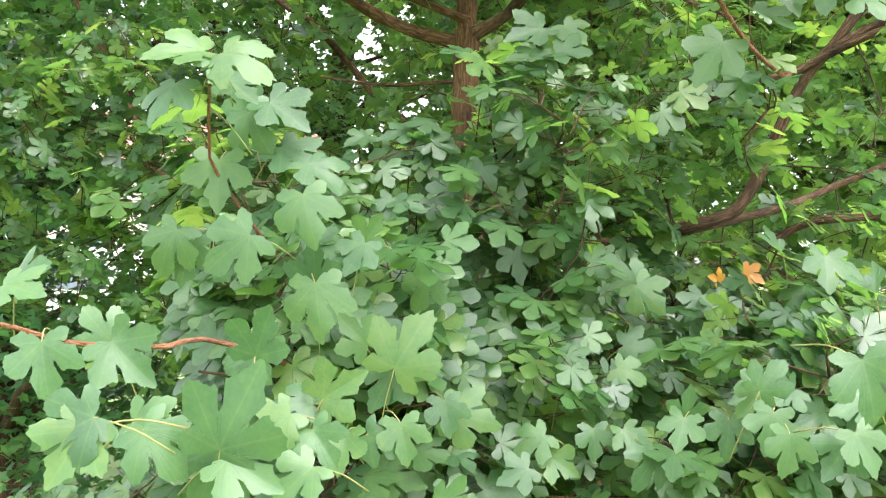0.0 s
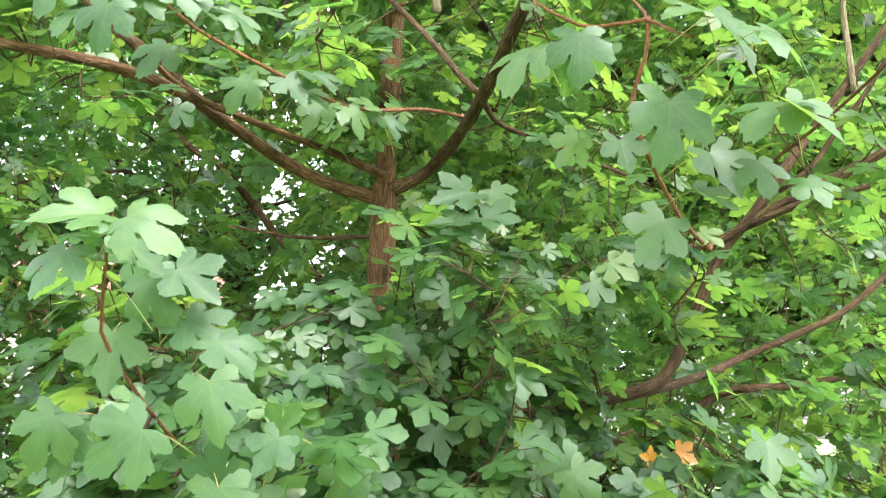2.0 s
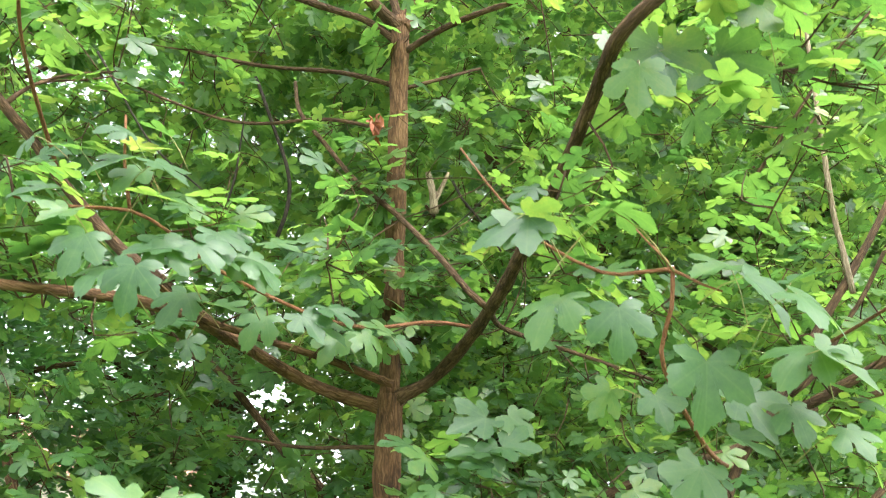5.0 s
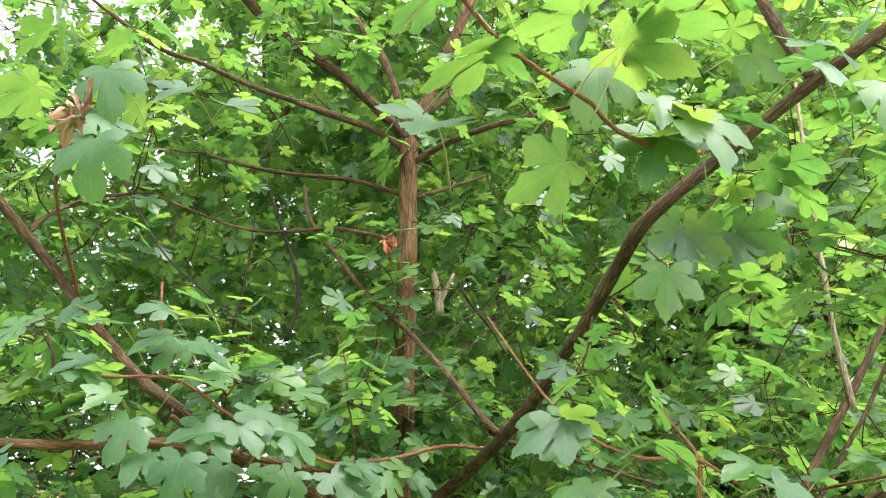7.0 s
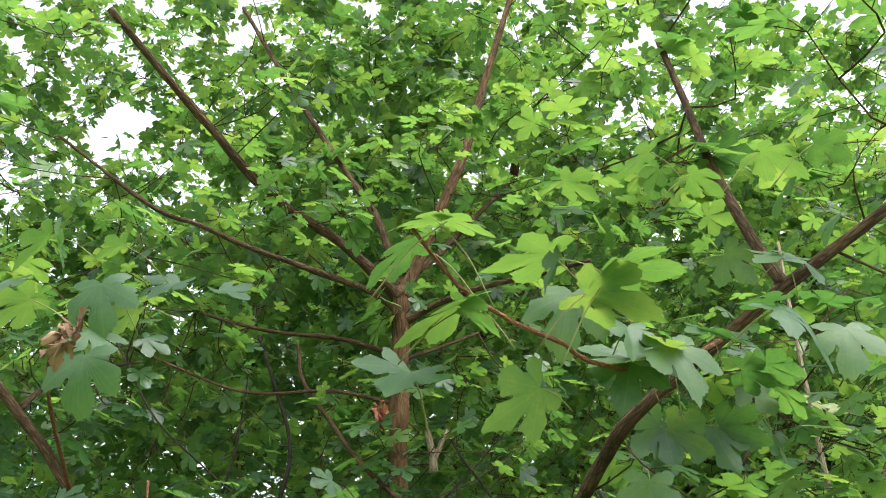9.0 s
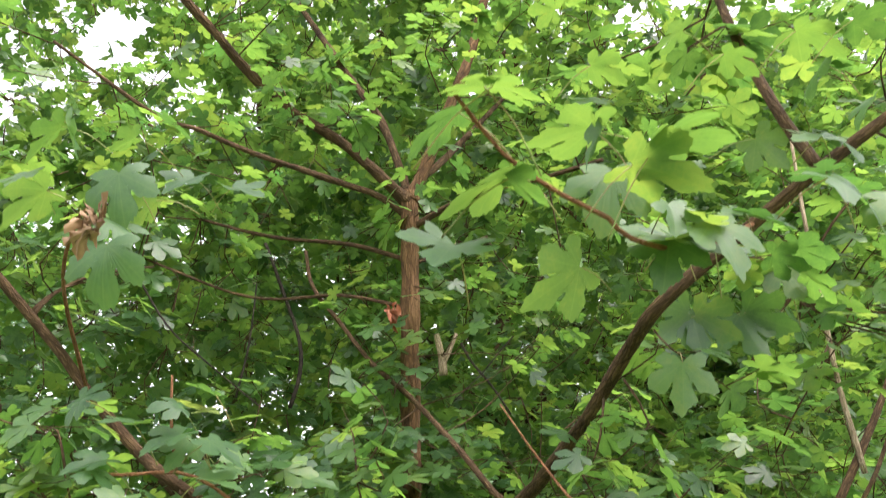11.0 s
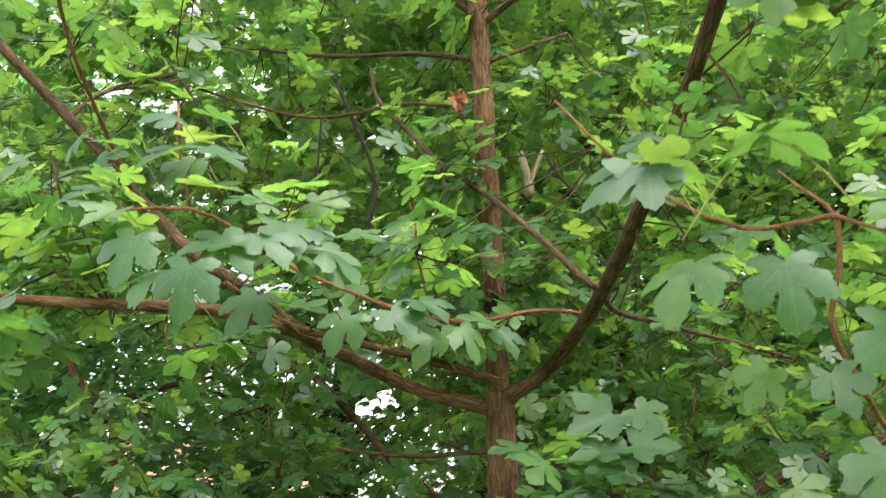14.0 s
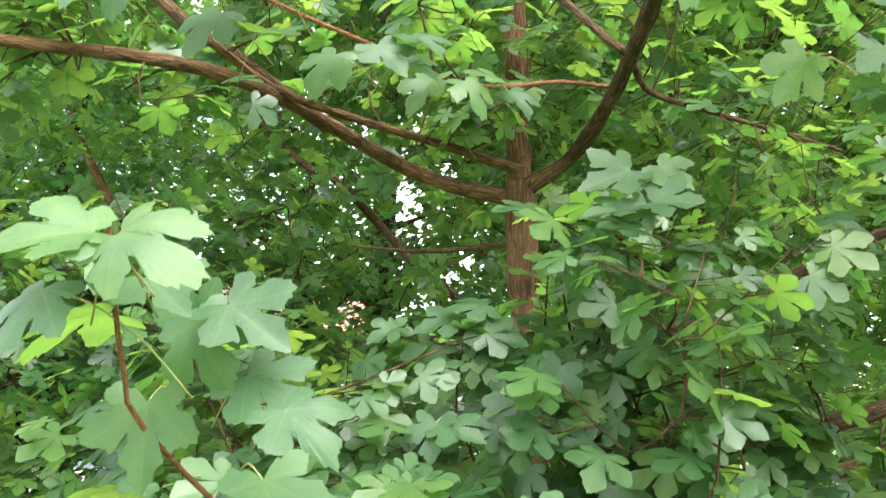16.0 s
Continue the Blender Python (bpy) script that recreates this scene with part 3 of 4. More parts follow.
def near_blades():
    # twig_low
    blade_on(twig_low, (-0.175, 1.310, 2.021), (-0.229, 1.278, 2.019), U)
    blade_on(twig_low, (-0.148, 1.290, 2.017), (-0.104, 1.262, 2.001), U)
    blade_on(twig_low, (-0.154, 1.300, 2.010), (-0.149, 1.268, 1.990), P)
    blade_on(twig_low, (-0.204, 1.310, 1.986), (-0.220, 1.280, 1.948), P)
    blade_on(twig_low, (-0.192, 1.370, 1.979), (-0.293, 1.378, 1.969), K)
    blade_on(twig_low, (-0.162, 1.360, 2.001), (-0.127, 1.338, 1.979), U)
    blade_on(twig_low, (-0.160, 1.440, 1.980), (-0.130, 1.428, 1.933), F)
    blade_on(twig_low, (-0.169, 1.470, 1.984), (-0.187, 1.458, 2.019), F)
    blade_on(twig_low, (-0.134, 1.440, 1.993), (-0.079, 1.418, 1.960), U)
    blade_on(twig_low, (-0.191, 1.440, 1.921), (-0.188, 1.428, 1.854), F)
    blade_on(twig_low, (-0.119, 1.450, 1.941), (-0.069, 1.428, 1.919), U)
    blade_on(twig_low, (-0.064, 1.320, 1.877), (-0.047, 1.308, 1.828), F)
    blade_on(twig_low, (-0.070, 1.380, 1.917), (-0.032, 1.358, 1.894), U)
    blade_on(twig_low, (-0.115, 1.310, 1.831), (-0.164, 1.298, 1.791), F)
    blade_on(twig_low, (0.001, 1.350, 1.830), (-0.016, 1.338, 1.800), F)
    blade_on(twig_low, (-0.003, 1.380, 1.831), (0.013, 1.368, 1.855), F)
    blade_on(twig_low, (-0.047, 1.330, 1.784), (-0.037, 1.318, 1.729), F)
    blade_on(twig_low, (-0.052, 1.360, 1.783), (-0.056, 1.348, 1.828), F)
    blade_on(twig_low, (-0.079, 1.220, 1.716), (-0.063, 1.208, 1.761), F)
    blade_on(twig_low, (-0.087, 1.250, 1.712), (-0.095, 1.238, 1.678), F)
    blade_on(twig_low, (-0.224, 1.400, 1.834), (-0.246, 1.388, 1.788), F)
    blade_on(twig_low, (-0.211, 1.420, 1.823), (-0.223, 1.408, 1.776), F)
    blade_on(twig_low, (-0.216, 1.450, 1.857), (-0.273, 1.458, 1.848), K)
    # twig_front
    blade_on(twig_front, (-0.018, 1.250, 1.675), (0.019, 1.238, 1.703), F)
    blade_on(twig_front, (-0.030, 1.260, 1.668), (-0.056, 1.248, 1.670), F)
    blade_on(twig_front, (-0.199, 1.180, 1.726), (-0.159, 1.168, 1.695), F)
    blade_on(twig_front, (-0.212, 1.210, 1.723), (-0.235, 1.198, 1.751), F)
    blade_on(twig_front, (-0.061, 1.060, 1.665), (-0.036, 1.048, 1.729), F)
    blade_on(twig_front, (-0.070, 1.090, 1.658), (-0.084, 1.078, 1.611), F)
    blade_on(twig_front, (-0.055, 1.060, 1.658), (-0.015, 1.048, 1.642), F)
    blade_on(twig_front, (-0.111, 0.950, 1.705), (-0.139, 0.938, 1.689), F)
    blade_on(twig_front, (-0.115, 0.950, 1.698), (-0.130, 0.938, 1.668), F)
    blade_on(twig_front, (-0.144, 1.100, 1.672), (-0.105, 1.088, 1.663), F)
    blade_on(twig_front, (-0.128, 1.080, 1.671), (-0.094, 1.068, 1.644), F)
    blade_on(twig_front, (-0.223, 1.100, 1.732), (-0.212, 1.088, 1.692), F)
    blade_on(twig_front, (-0.312, 1.200, 1.769), (-0.269, 1.178, 1.769), U)
    blade_on(twig_front, (-0.327, 1.250, 1.773), (-0.301, 1.228, 1.796), U)
    blade_on(twig_front, (0.041, 1.350, 1.697), (0.070, 1.338, 1.755), F)
    blade_on(twig_front, (0.039, 1.380, 1.693), (0.017, 1.368, 1.650), F)
    blade_on(twig_front, (0.006, 1.380, 1.716), (-0.022, 1.368, 1.747), F)
    blade_on(twig_front, (0.055, 1.300, 1.648), (0.065, 1.288, 1.611), F)
    blade_on(twig_front, (0.096, 1.400, 1.657), (0.105, 1.388, 1.622), F)
    blade_on(twig_front, (0.103, 1.420, 1.641), (0.155, 1.408, 1.634), F)
    blade_on(twig_front, (0.066, 1.500, 1.799), (0.048, 1.488, 1.756), F)
    blade_on(twig_front, (-0.017, 1.200, 1.655), (0.002, 1.188, 1.634), F)
    blade_on(twig_front, (-0.039, 1.200, 1.669), (-0.060, 1.188, 1.651), F)
    blade_on(twig_front, (0.006, 1.250, 1.643), (0.004, 1.238, 1.619), F)
    blade_on(twig_front, (0.022, 1.300, 1.634), (0.052, 1.288, 1.622), F)
    blade_on(twig_front, (-0.006, 1.150, 1.634), (-0.022, 1.138, 1.622), F)
    blade_on(twig_front, (-0.001, 1.420, 1.744), (0.040, 1.408, 1.735), F)
    blade_on(twig_front, (-0.041, 1.420, 1.761), (0.002, 1.398, 1.739), U)
    # twig_mid
    blade_on(twig_mid, (-0.004, 1.900, 2.037), (-0.067, 1.878, 2.019), U)
    blade_on(twig_mid, (0.015, 1.900, 2.033), (0.068, 1.878, 2.011), U)
    blade_on(twig_mid, (-0.031, 1.900, 2.001), (-0.054, 1.888, 1.955), F)
    blade_on(twig_mid, (0.028, 1.900, 2.024), (0.080, 1.888, 1.958), F)
    blade_on(twig_mid, (-0.081, 1.900, 2.023), (-0.110, 1.878, 2.011), U)
    blade_on(twig_mid, (-0.002, 1.750, 1.905), (0.038, 1.728, 1.895), U)
    blade_on(twig_mid, (-0.011, 1.750, 1.908), (-0.016, 1.738, 1.867), F)
    blade_on(twig_mid, (0.034, 1.900, 2.053), (-0.023, 1.878, 2.054), U)
    blade_on(twig_mid, (0.048, 1.900, 1.976), (0.088, 1.888, 1.949), F)
    blade_on(twig_mid, (0.086, 1.820, 1.860), (0.076, 1.808, 1.826), F)
    blade_on(twig_mid, (0.184, 1.860, 1.839), (0.202, 1.848, 1.784), F)
    blade_on(twig_mid, (0.125, 1.850, 1.975), (0.109, 1.838, 1.931), F)
    blade_on(twig_mid, (0.220, 1.950, 2.062), (0.267, 1.928, 2.071), U)
    blade_on(twig_mid, (0.210, 1.950, 2.071), (0.231, 1.938, 2.021), F)
    blade_on(twig_mid, (0.169, 1.950, 2.079), (0.141, 1.938, 2.046), F)
    # twig_side
    blade_on(twig_side, (0.366, 1.730, 1.797), (0.406, 1.718, 1.761), F)
    blade_on(twig_side, (0.372, 1.760, 1.797), (0.336, 1.748, 1.827), F)
    blade_on(twig_side, (0.331, 1.950, 1.849), (0.288, 1.928, 1.834), U)
    blade_on(twig_side, (0.341, 1.950, 1.848), (0.349, 1.938, 1.801), F)
    blade_on(twig_side, (0.225, 1.700, 1.724), (0.222, 1.688, 1.675), F)
    blade_on(twig_side, (0.313, 1.800, 1.792), (0.298, 1.788, 1.758), F)
    blade_on(twig_side, (0.286, 1.550, 1.609), (0.290, 1.538, 1.580), F)
    blade_on(twig_side, (0.325, 1.550, 1.611), (0.338, 1.538, 1.585), F)
    blade_on(twig_side, (0.378, 1.450, 1.647), (0.367, 1.438, 1.611), F)
    blade_on(twig_side, (0.386, 1.480, 1.643), (0.389, 1.468, 1.675), F)
    blade_on(twig_side, (0.430, 1.450, 1.648), (0.427, 1.438, 1.608), F)
    blade_on(twig_side, (0.448, 1.400, 1.691), (0.465, 1.388, 1.725), F)
    blade_on(twig_side, (0.458, 1.430, 1.687), (0.436, 1.418, 1.662), F)
    blade_on(twig_side, (0.457, 1.380, 1.670), (0.448, 1.368, 1.630), F)
    blade_on(twig_side, (0.465, 1.350, 1.653), (0.462, 1.338, 1.612), F)
    blade_on(twig_side, (0.448, 1.150, 1.753), (0.461, 1.138, 1.706), F)
    blade_on(twig_side, (0.610, 1.500, 1.811), (0.569, 1.478, 1.818), U)
    blade_on(twig_side, (0.614, 1.500, 1.808), (0.609, 1.478, 1.839), U)
    blade_on(twig_side, (0.675, 1.900, 1.802), (0.648, 1.878, 1.770), U)
    blade_on(twig_side, (0.630, 1.700, 1.855), (0.627, 1.678, 1.804), U)
    blade_on(twig_side, (0.634, 1.900, 1.866), (0.579, 1.878, 1.891), U)
    blade_on(twig_side, (0.513, 1.850, 1.776), (0.545, 1.828, 1.734), U)
    blade_on(twig_side, (0.494, 1.850, 1.784), (0.468, 1.828, 1.747), U)
    blade_on(twig_side, (0.468, 1.200, 1.684), (0.483, 1.188, 1.658), F)
    blade_on(twig_side, (0.468, 1.220, 1.670), (0.449, 1.208, 1.646), F)
    blade_on(twig_side, (0.522, 1.300, 1.701), (0.490, 1.288, 1.690), F)
    blade_on(twig_side, (0.220, 1.500, 1.607), (0.186, 1.488, 1.587), F)
    blade_on(twig_side, (0.229, 1.500, 1.580), (0.256, 1.488, 1.564), F)
    blade_on(twig_side, (0.198, 1.450, 1.576), (0.172, 1.438, 1.564), F)
    blade_on(twig_side, (0.268, 1.750, 1.714), (0.318, 1.738, 1.701), F)
    blade_on(twig_side, (0.263, 1.600, 1.666), (0.263, 1.588, 1.627), F)
    blade_on(twig_side, (0.247, 1.600, 1.672), (0.252, 1.588, 1.704), F)
    blade_on(twig_side, (0.322, 1.600, 1.684), (0.358, 1.588, 1.673), F)
    blade_on(twig_side, (0.354, 1.750, 1.702), (0.402, 1.738, 1.706), F)
    # twig_pale
    blade_on(twig_pale, (-0.262, 1.500, 2.444), (-0.162, 1.472, 2.390), P)
    blade_on(twig_pale, (-0.264, 1.490, 2.395), (-0.177, 1.462, 2.377), P)
    blade_on(twig_pale, (-0.306, 1.520, 2.493), (-0.338, 1.498, 2.498), U)
    blade_on(twig_pale, (-0.376, 1.550, 2.480), (-0.406, 1.522, 2.474), P)
    blade_on(twig_pale, (-0.303, 1.530, 2.460), (-0.348, 1.502, 2.439), P)
    blade_on(twig_pale, (-0.408, 1.580, 2.432), (-0.451, 1.552, 2.421), P)
    blade_on(twig_pale, (-0.427, 1.570, 2.417), (-0.374, 1.542, 2.405), P)
    blade_on(twig_pale, (-0.325, 1.490, 2.338), (-0.345, 1.462, 2.271), P)
    blade_on(twig_pale, (-0.236, 1.500, 2.342), (-0.175, 1.472, 2.283), P)
    blade_on(twig_pale, (-0.249, 1.450, 2.290), (-0.259, 1.438, 2.230), F)
    blade_on(twig_pale, (-0.296, 1.500, 2.303), (-0.322, 1.472, 2.278), P)
    blade_on(twig_pale, (-0.200, 1.520, 2.349), (-0.161, 1.492, 2.312), P)
    blade_on(twig_pale, (-0.183, 1.550, 2.374), (-0.158, 1.522, 2.333), P)
    blade_on(twig_pale, (-0.142, 1.580, 2.353), (-0.050, 1.552, 2.307), P)
    blade_on(twig_pale, (-0.146, 1.580, 2.357), (-0.103, 1.552, 2.299), P)
    blade_on(twig_pale, (-0.170, 1.560, 2.342), (-0.214, 1.532, 2.339), P)
    blade_on(twig_pale, (-0.228, 1.500, 2.332), (-0.269, 1.472, 2.325), P)
    blade_on(twig_pale, (-0.081, 1.720, 2.322), (-0.036, 1.692, 2.274), P)
    blade_on(twig_pale, (-0.045, 1.740, 2.343), (-0.008, 1.712, 2.319), P)
    blade_on(twig_pale, (0.003, 1.900, 2.351), (0.047, 1.872, 2.299), P)
    blade_on(twig_pale, (-0.062, 1.750, 2.319), (0.007, 1.722, 2.289), P)
    blade_on(twig_pale, (-0.029, 1.800, 2.313), (-0.058, 1.772, 2.269), P)
    blade_on(twig_pale, (-0.137, 1.750, 2.327), (-0.170, 1.728, 2.284), U)
    blade_on(twig_pale, (-0.293, 1.550, 2.456), (-0.315, 1.522, 2.421), P)
    blade_on(twig_pale, (-0.278, 1.600, 2.534), (-0.317, 1.595, 2.544), B)
    blade_on(twig_pale, (-0.458, 1.600, 2.518), (-0.481, 1.595, 2.494), B)
    blade_on(twig_pale, (-0.222, 1.600, 2.307), (-0.246, 1.572, 2.267), P)
    blade_on(twig_pale, (-0.194, 1.650, 2.309), (-0.142, 1.622, 2.288), P)
    blade_on(twig_pale, (0.051, 1.950, 2.368), (0.001, 1.922, 2.387), P)
    blade_on(twig_pale, (0.062, 1.980, 2.367), (0.098, 1.952, 2.322), P)
    blade_on(twig_pale, (-0.355, 1.500, 2.373), (-0.374, 1.472, 2.349), P)
    blade_on(twig_pale, (-0.149, 1.800, 2.462), (-0.092, 1.772, 2.446), P)
    # twig_right
    blade_on(twig_right, (0.179, 1.340, 2.338), (0.102, 1.318, 2.293), U)
    blade_on(twig_right, (0.176, 1.340, 2.342), (0.224, 1.348, 2.337), K)
    blade_on(twig_right, (0.183, 1.350, 2.338), (0.156, 1.328, 2.302), U)
    blade_on(twig_right, (0.237, 1.450, 2.288), (0.187, 1.422, 2.241), P)
    blade_on(twig_right, (0.243, 1.450, 2.285), (0.264, 1.422, 2.270), P)
    blade_on(twig_right, (0.245, 1.240, 2.211), (0.247, 1.228, 2.167), F)
    blade_on(twig_right, (0.231, 1.200, 2.291), (0.269, 1.195, 2.289), B)
    blade_on(twig_right, (0.228, 1.200, 2.290), (0.204, 1.208, 2.280), K)
    blade_on(twig_right, (0.360, 1.330, 2.190), (0.357, 1.318, 2.117), F)
    blade_on(twig_right, (0.468, 1.500, 2.196), (0.493, 1.472, 2.145), P)
    blade_on(twig_right, (0.450, 1.500, 2.149), (0.484, 1.472, 2.119), P)
    blade_on(twig_right, (0.413, 1.500, 2.108), (0.383, 1.488, 2.057), F)
    blade_on(twig_right, (0.212, 1.880, 2.220), (0.154, 1.858, 2.195), U)
    blade_on(twig_right, (0.248, 1.880, 2.226), (0.284, 1.858, 2.201), U)
    blade_on(twig_right, (0.235, 1.850, 2.172), (0.286, 1.828, 2.163), U)
    blade_on(twig_right, (0.226, 1.850, 2.170), (0.199, 1.838, 2.141), F)
    blade_on(twig_right, (0.210, 1.860, 2.164), (0.155, 1.838, 2.166), U)
    blade_on(twig_right, (0.329, 1.400, 2.168), (0.336, 1.388, 2.130), F)
    blade_on(twig_right, (0.294, 1.450, 2.182), (0.275, 1.454, 2.150), D)
    # twig_out
    blade_on(twig_out, (0.395, 1.300, 2.273), (0.446, 1.272, 2.216), P)
    blade_on(twig_out, (0.421, 1.250, 2.241), (0.474, 1.222, 2.207), P)
    blade_on(twig_out, (0.401, 1.350, 2.303), (0.356, 1.322, 2.294), P)
    blade_on(twig_out, (0.469, 1.350, 2.289), (0.499, 1.345, 2.303), B)
    blade_on(twig_out, (0.519, 1.400, 2.230), (0.570, 1.372, 2.186), P)
    blade_on(twig_out, (0.523, 1.420, 2.238), (0.468, 1.392, 2.212), P)
    blade_on(twig_out, (0.464, 1.450, 2.239), (0.438, 1.458, 2.212), K)
    blade_on(twig_out, (0.540, 1.400, 2.144), (0.552, 1.372, 2.117), P)
    blade_on(twig_out, (0.505, 1.450, 2.175), (0.513, 1.422, 2.140), P)
    # twig_above
    blade_on(twig_above, (0.039, 0.980, 2.559), (-0.035, 0.988, 2.528), K)
    blade_on(twig_above, (0.034, 0.980, 2.551), (0.063, 0.975, 2.538), B)
    blade_on(twig_above, (0.006, 0.930, 2.605), (-0.032, 0.925, 2.600), B)
    blade_on(twig_above, (0.014, 0.930, 2.606), (0.043, 0.925, 2.599), B)
    blade_on(twig_above, (-0.008, 0.980, 2.613), (-0.056, 0.988, 2.591), K)
    blade_on(twig_above, (0.132, 1.050, 2.653), (0.044, 1.058, 2.641), K)
    blade_on(twig_above, (0.138, 1.050, 2.651), (0.117, 1.058, 2.624), K)
    blade_on(twig_above, (0.167, 0.990, 2.601), (0.260, 0.998, 2.652), K)
    blade_on(twig_above, (0.148, 1.000, 2.586), (0.238, 1.008, 2.586), K)
    blade_on(twig_above, (-0.005, 1.020, 2.508), (-0.025, 0.981, 2.467), U)
    blade_on(twig_above, (0.133, 1.140, 2.551), (0.074, 1.144, 2.492), (0.85, -0.3, 0.4))
    blade_on(twig_above, (0.264, 1.110, 2.595), (0.285, 1.082, 2.537), P)
    blade_on(twig_above, (0.260, 1.110, 2.594), (0.231, 1.082, 2.594), P)
    blade_on(twig_above, (0.239, 1.150, 2.596), (0.174, 1.122, 2.563), P)
    blade_on(twig_above, (0.235, 1.150, 2.593), (0.217, 1.128, 2.540), U)
    blade_on(twig_above, (0.246, 1.150, 2.597), (0.271, 1.122, 2.565), P)
    blade_on(twig_above, (0.363, 1.220, 2.668), (0.402, 1.192, 2.643), P)
    blade_on(twig_above, (0.359, 1.220, 2.671), (0.323, 1.192, 2.661), P)
    blade_on(twig_above, (0.365, 1.420, 2.630), (0.372, 1.424, 2.519), D)
    blade_on(twig_above, (0.359, 1.420, 2.624), (0.312, 1.424, 2.585), D)
    blade_on(twig_above, (0.369, 1.420, 2.622), (0.422, 1.424, 2.594), D)
    blade_on(twig_above, (0.446, 1.450, 2.639), (0.467, 1.454, 2.575), D)
    blade_on(twig_above, (0.455, 1.450, 2.643), (0.527, 1.454, 2.621), D)
    blade_on(twig_above, (0.295, 1.300, 2.512), (0.292, 1.304, 2.456), D)
    blade_on(twig_above, (0.447, 1.180, 2.760), (0.401, 1.152, 2.740), P)
    blade_on(twig_above, (0.455, 1.180, 2.764), (0.485, 1.152, 2.732), P)
    blade_on(twig_above, (0.319, 0.980, 2.577), (0.358, 0.952, 2.536), P)
    blade_on(twig_above, (0.326, 1.000, 2.593), (0.297, 0.995, 2.591), B)
    blade_on(twig_above, (0.376, 0.980, 2.561), (0.367, 0.958, 2.519), U)
    blade_on(twig_above, (0.489, 1.400, 2.696), (0.458, 1.404, 2.724), D)
    blade_on(twig_above, (0.493, 1.400, 2.695), (0.507, 1.404, 2.642), D)
    blade_on(twig_above, (0.162, 1.100, 2.642), (0.129, 1.072, 2.558), P)
    blade_on(twig_above, (0.218, 1.100, 2.607), (0.219, 1.078, 2.573), U)
    blade_on(twig_above, (0.431, 1.300, 2.832), (0.467, 1.304, 2.793), D)
    blade_on(twig_above, (0.352, 1.200, 2.886), (0.398, 1.208, 2.880), K)
    blade_on(twig_above, (0.455, 1.200, 2.934), (0.519, 1.208, 2.929), K)
    blade_on(twig_above, (0.501, 1.150, 2.915), (0.548, 1.158, 2.910), K)
    blade_on(twig_above, (0.516, 1.250, 2.925), (0.475, 1.258, 2.889), K)
    blade_on(twig_above, (0.613, 1.300, 2.915), (0.578, 1.308, 2.879), K)
    blade_on(twig_above, (0.303, 1.200, 2.917), (0.260, 1.208, 2.892), K)
    blade_on(twig_above, (0.211, 1.300, 2.931), (0.261, 1.308, 2.923), K)
    # twig_seed
    blade_on(twig_seed, (-0.377, 1.310, 2.623), (-0.376, 1.298, 2.543), F)
    blade_on(twig_seed, (-0.384, 1.330, 2.667), (-0.351, 1.308, 2.634), U)
    blade_on(twig_seed, (-0.383, 1.320, 2.725), (-0.364, 1.298, 2.637), U)
    blade_on(twig_seed, (-0.355, 1.400, 2.733), (-0.377, 1.408, 2.696), K)
    blade_on(twig_seed, (-0.474, 1.350, 2.711), (-0.525, 1.358, 2.674), K)
    blade_on(twig_seed, (-0.487, 1.380, 2.824), (-0.525, 1.388, 2.779), K)
    blade_on(twig_seed, (-0.482, 1.380, 2.830), (-0.466, 1.388, 2.785), K)
    blade_on(twig_seed, (-0.411, 1.450, 2.859), (-0.444, 1.445, 2.832), B)
    blade_on(twig_seed, (-0.391, 1.500, 2.925), (-0.344, 1.495, 2.904), B)
    blade_on(twig_seed, (-0.376, 1.360, 2.734), (-0.418, 1.332, 2.730), P)
    blade_on(twig_seed, (-0.523, 1.400, 2.762), (-0.534, 1.372, 2.727), P)
    blade_on(twig_seed, (-0.346, 1.550, 2.858), (-0.377, 1.522, 2.819), P)
    blade_on(twig_seed, (-0.312, 1.700, 2.928), (-0.257, 1.672, 2.894), P)


near_blades()


# ---- the crown: sprays of paired leaves on fine twigs ----
EYES = [Vector(e) for _, e, _, _ in PATH]
# clear ways through the leaves: to the sky at the upper left, and to the house
GAPS = [(a, (b - a).normalized(), k, least) for a, b, k, least in (
    (Vector((-0.053, 0.358, 2.174)), Vector((-1.007, 3.000, 4.314)), 0.05, 0.5), (Vector((-0.053, 0.358, 2.174)), Vector((-1.377, 3.000, 3.979)), 0.02, 0.4),
    (Vector((0.125, 0.425, 1.816)), Vector((-1.112, 3.000, 1.684)), 0.038, 0.48), (Vector((-0.020, 0.560, 2.060)), Vector((-0.292, 3.000, 2.600)), 0.010, 0.5),
    (Vector((0.090, 0.500, 1.870)), Vector((-0.350, 3.500, 2.560)), 0.11, 0.06))]


# the bare twig hangs clear of leaves
LANES = [(Vector((-0.04, 0.42, 2.12)), Vector(q)) for q in ((-0.326, 2.680, 3.200), (-0.290, 2.680, 3.119), (-0.263, 2.680, 3.058), (-0.240, 2.680, 2.985), (-0.235, 2.680, 2.911), (-0.247, 2.680, 2.834))]
LANES += [(Vector((0.0, 0.5, 2.05)), Vector(q)) for q in ((0.242, 2.720, 2.983), (0.317, 2.720, 2.892), (0.159, 2.720, 2.991), (0.169, 2.720, 2.918))]


def in_lane(p):
    for a, b in LANES:
        u = (p - a).dot(b - a) / (b - a).length_squared
        if 0.3 < u < 1.0 and (p - a - (b - a) * u).length < 0.085 * u:
            return True
    return False


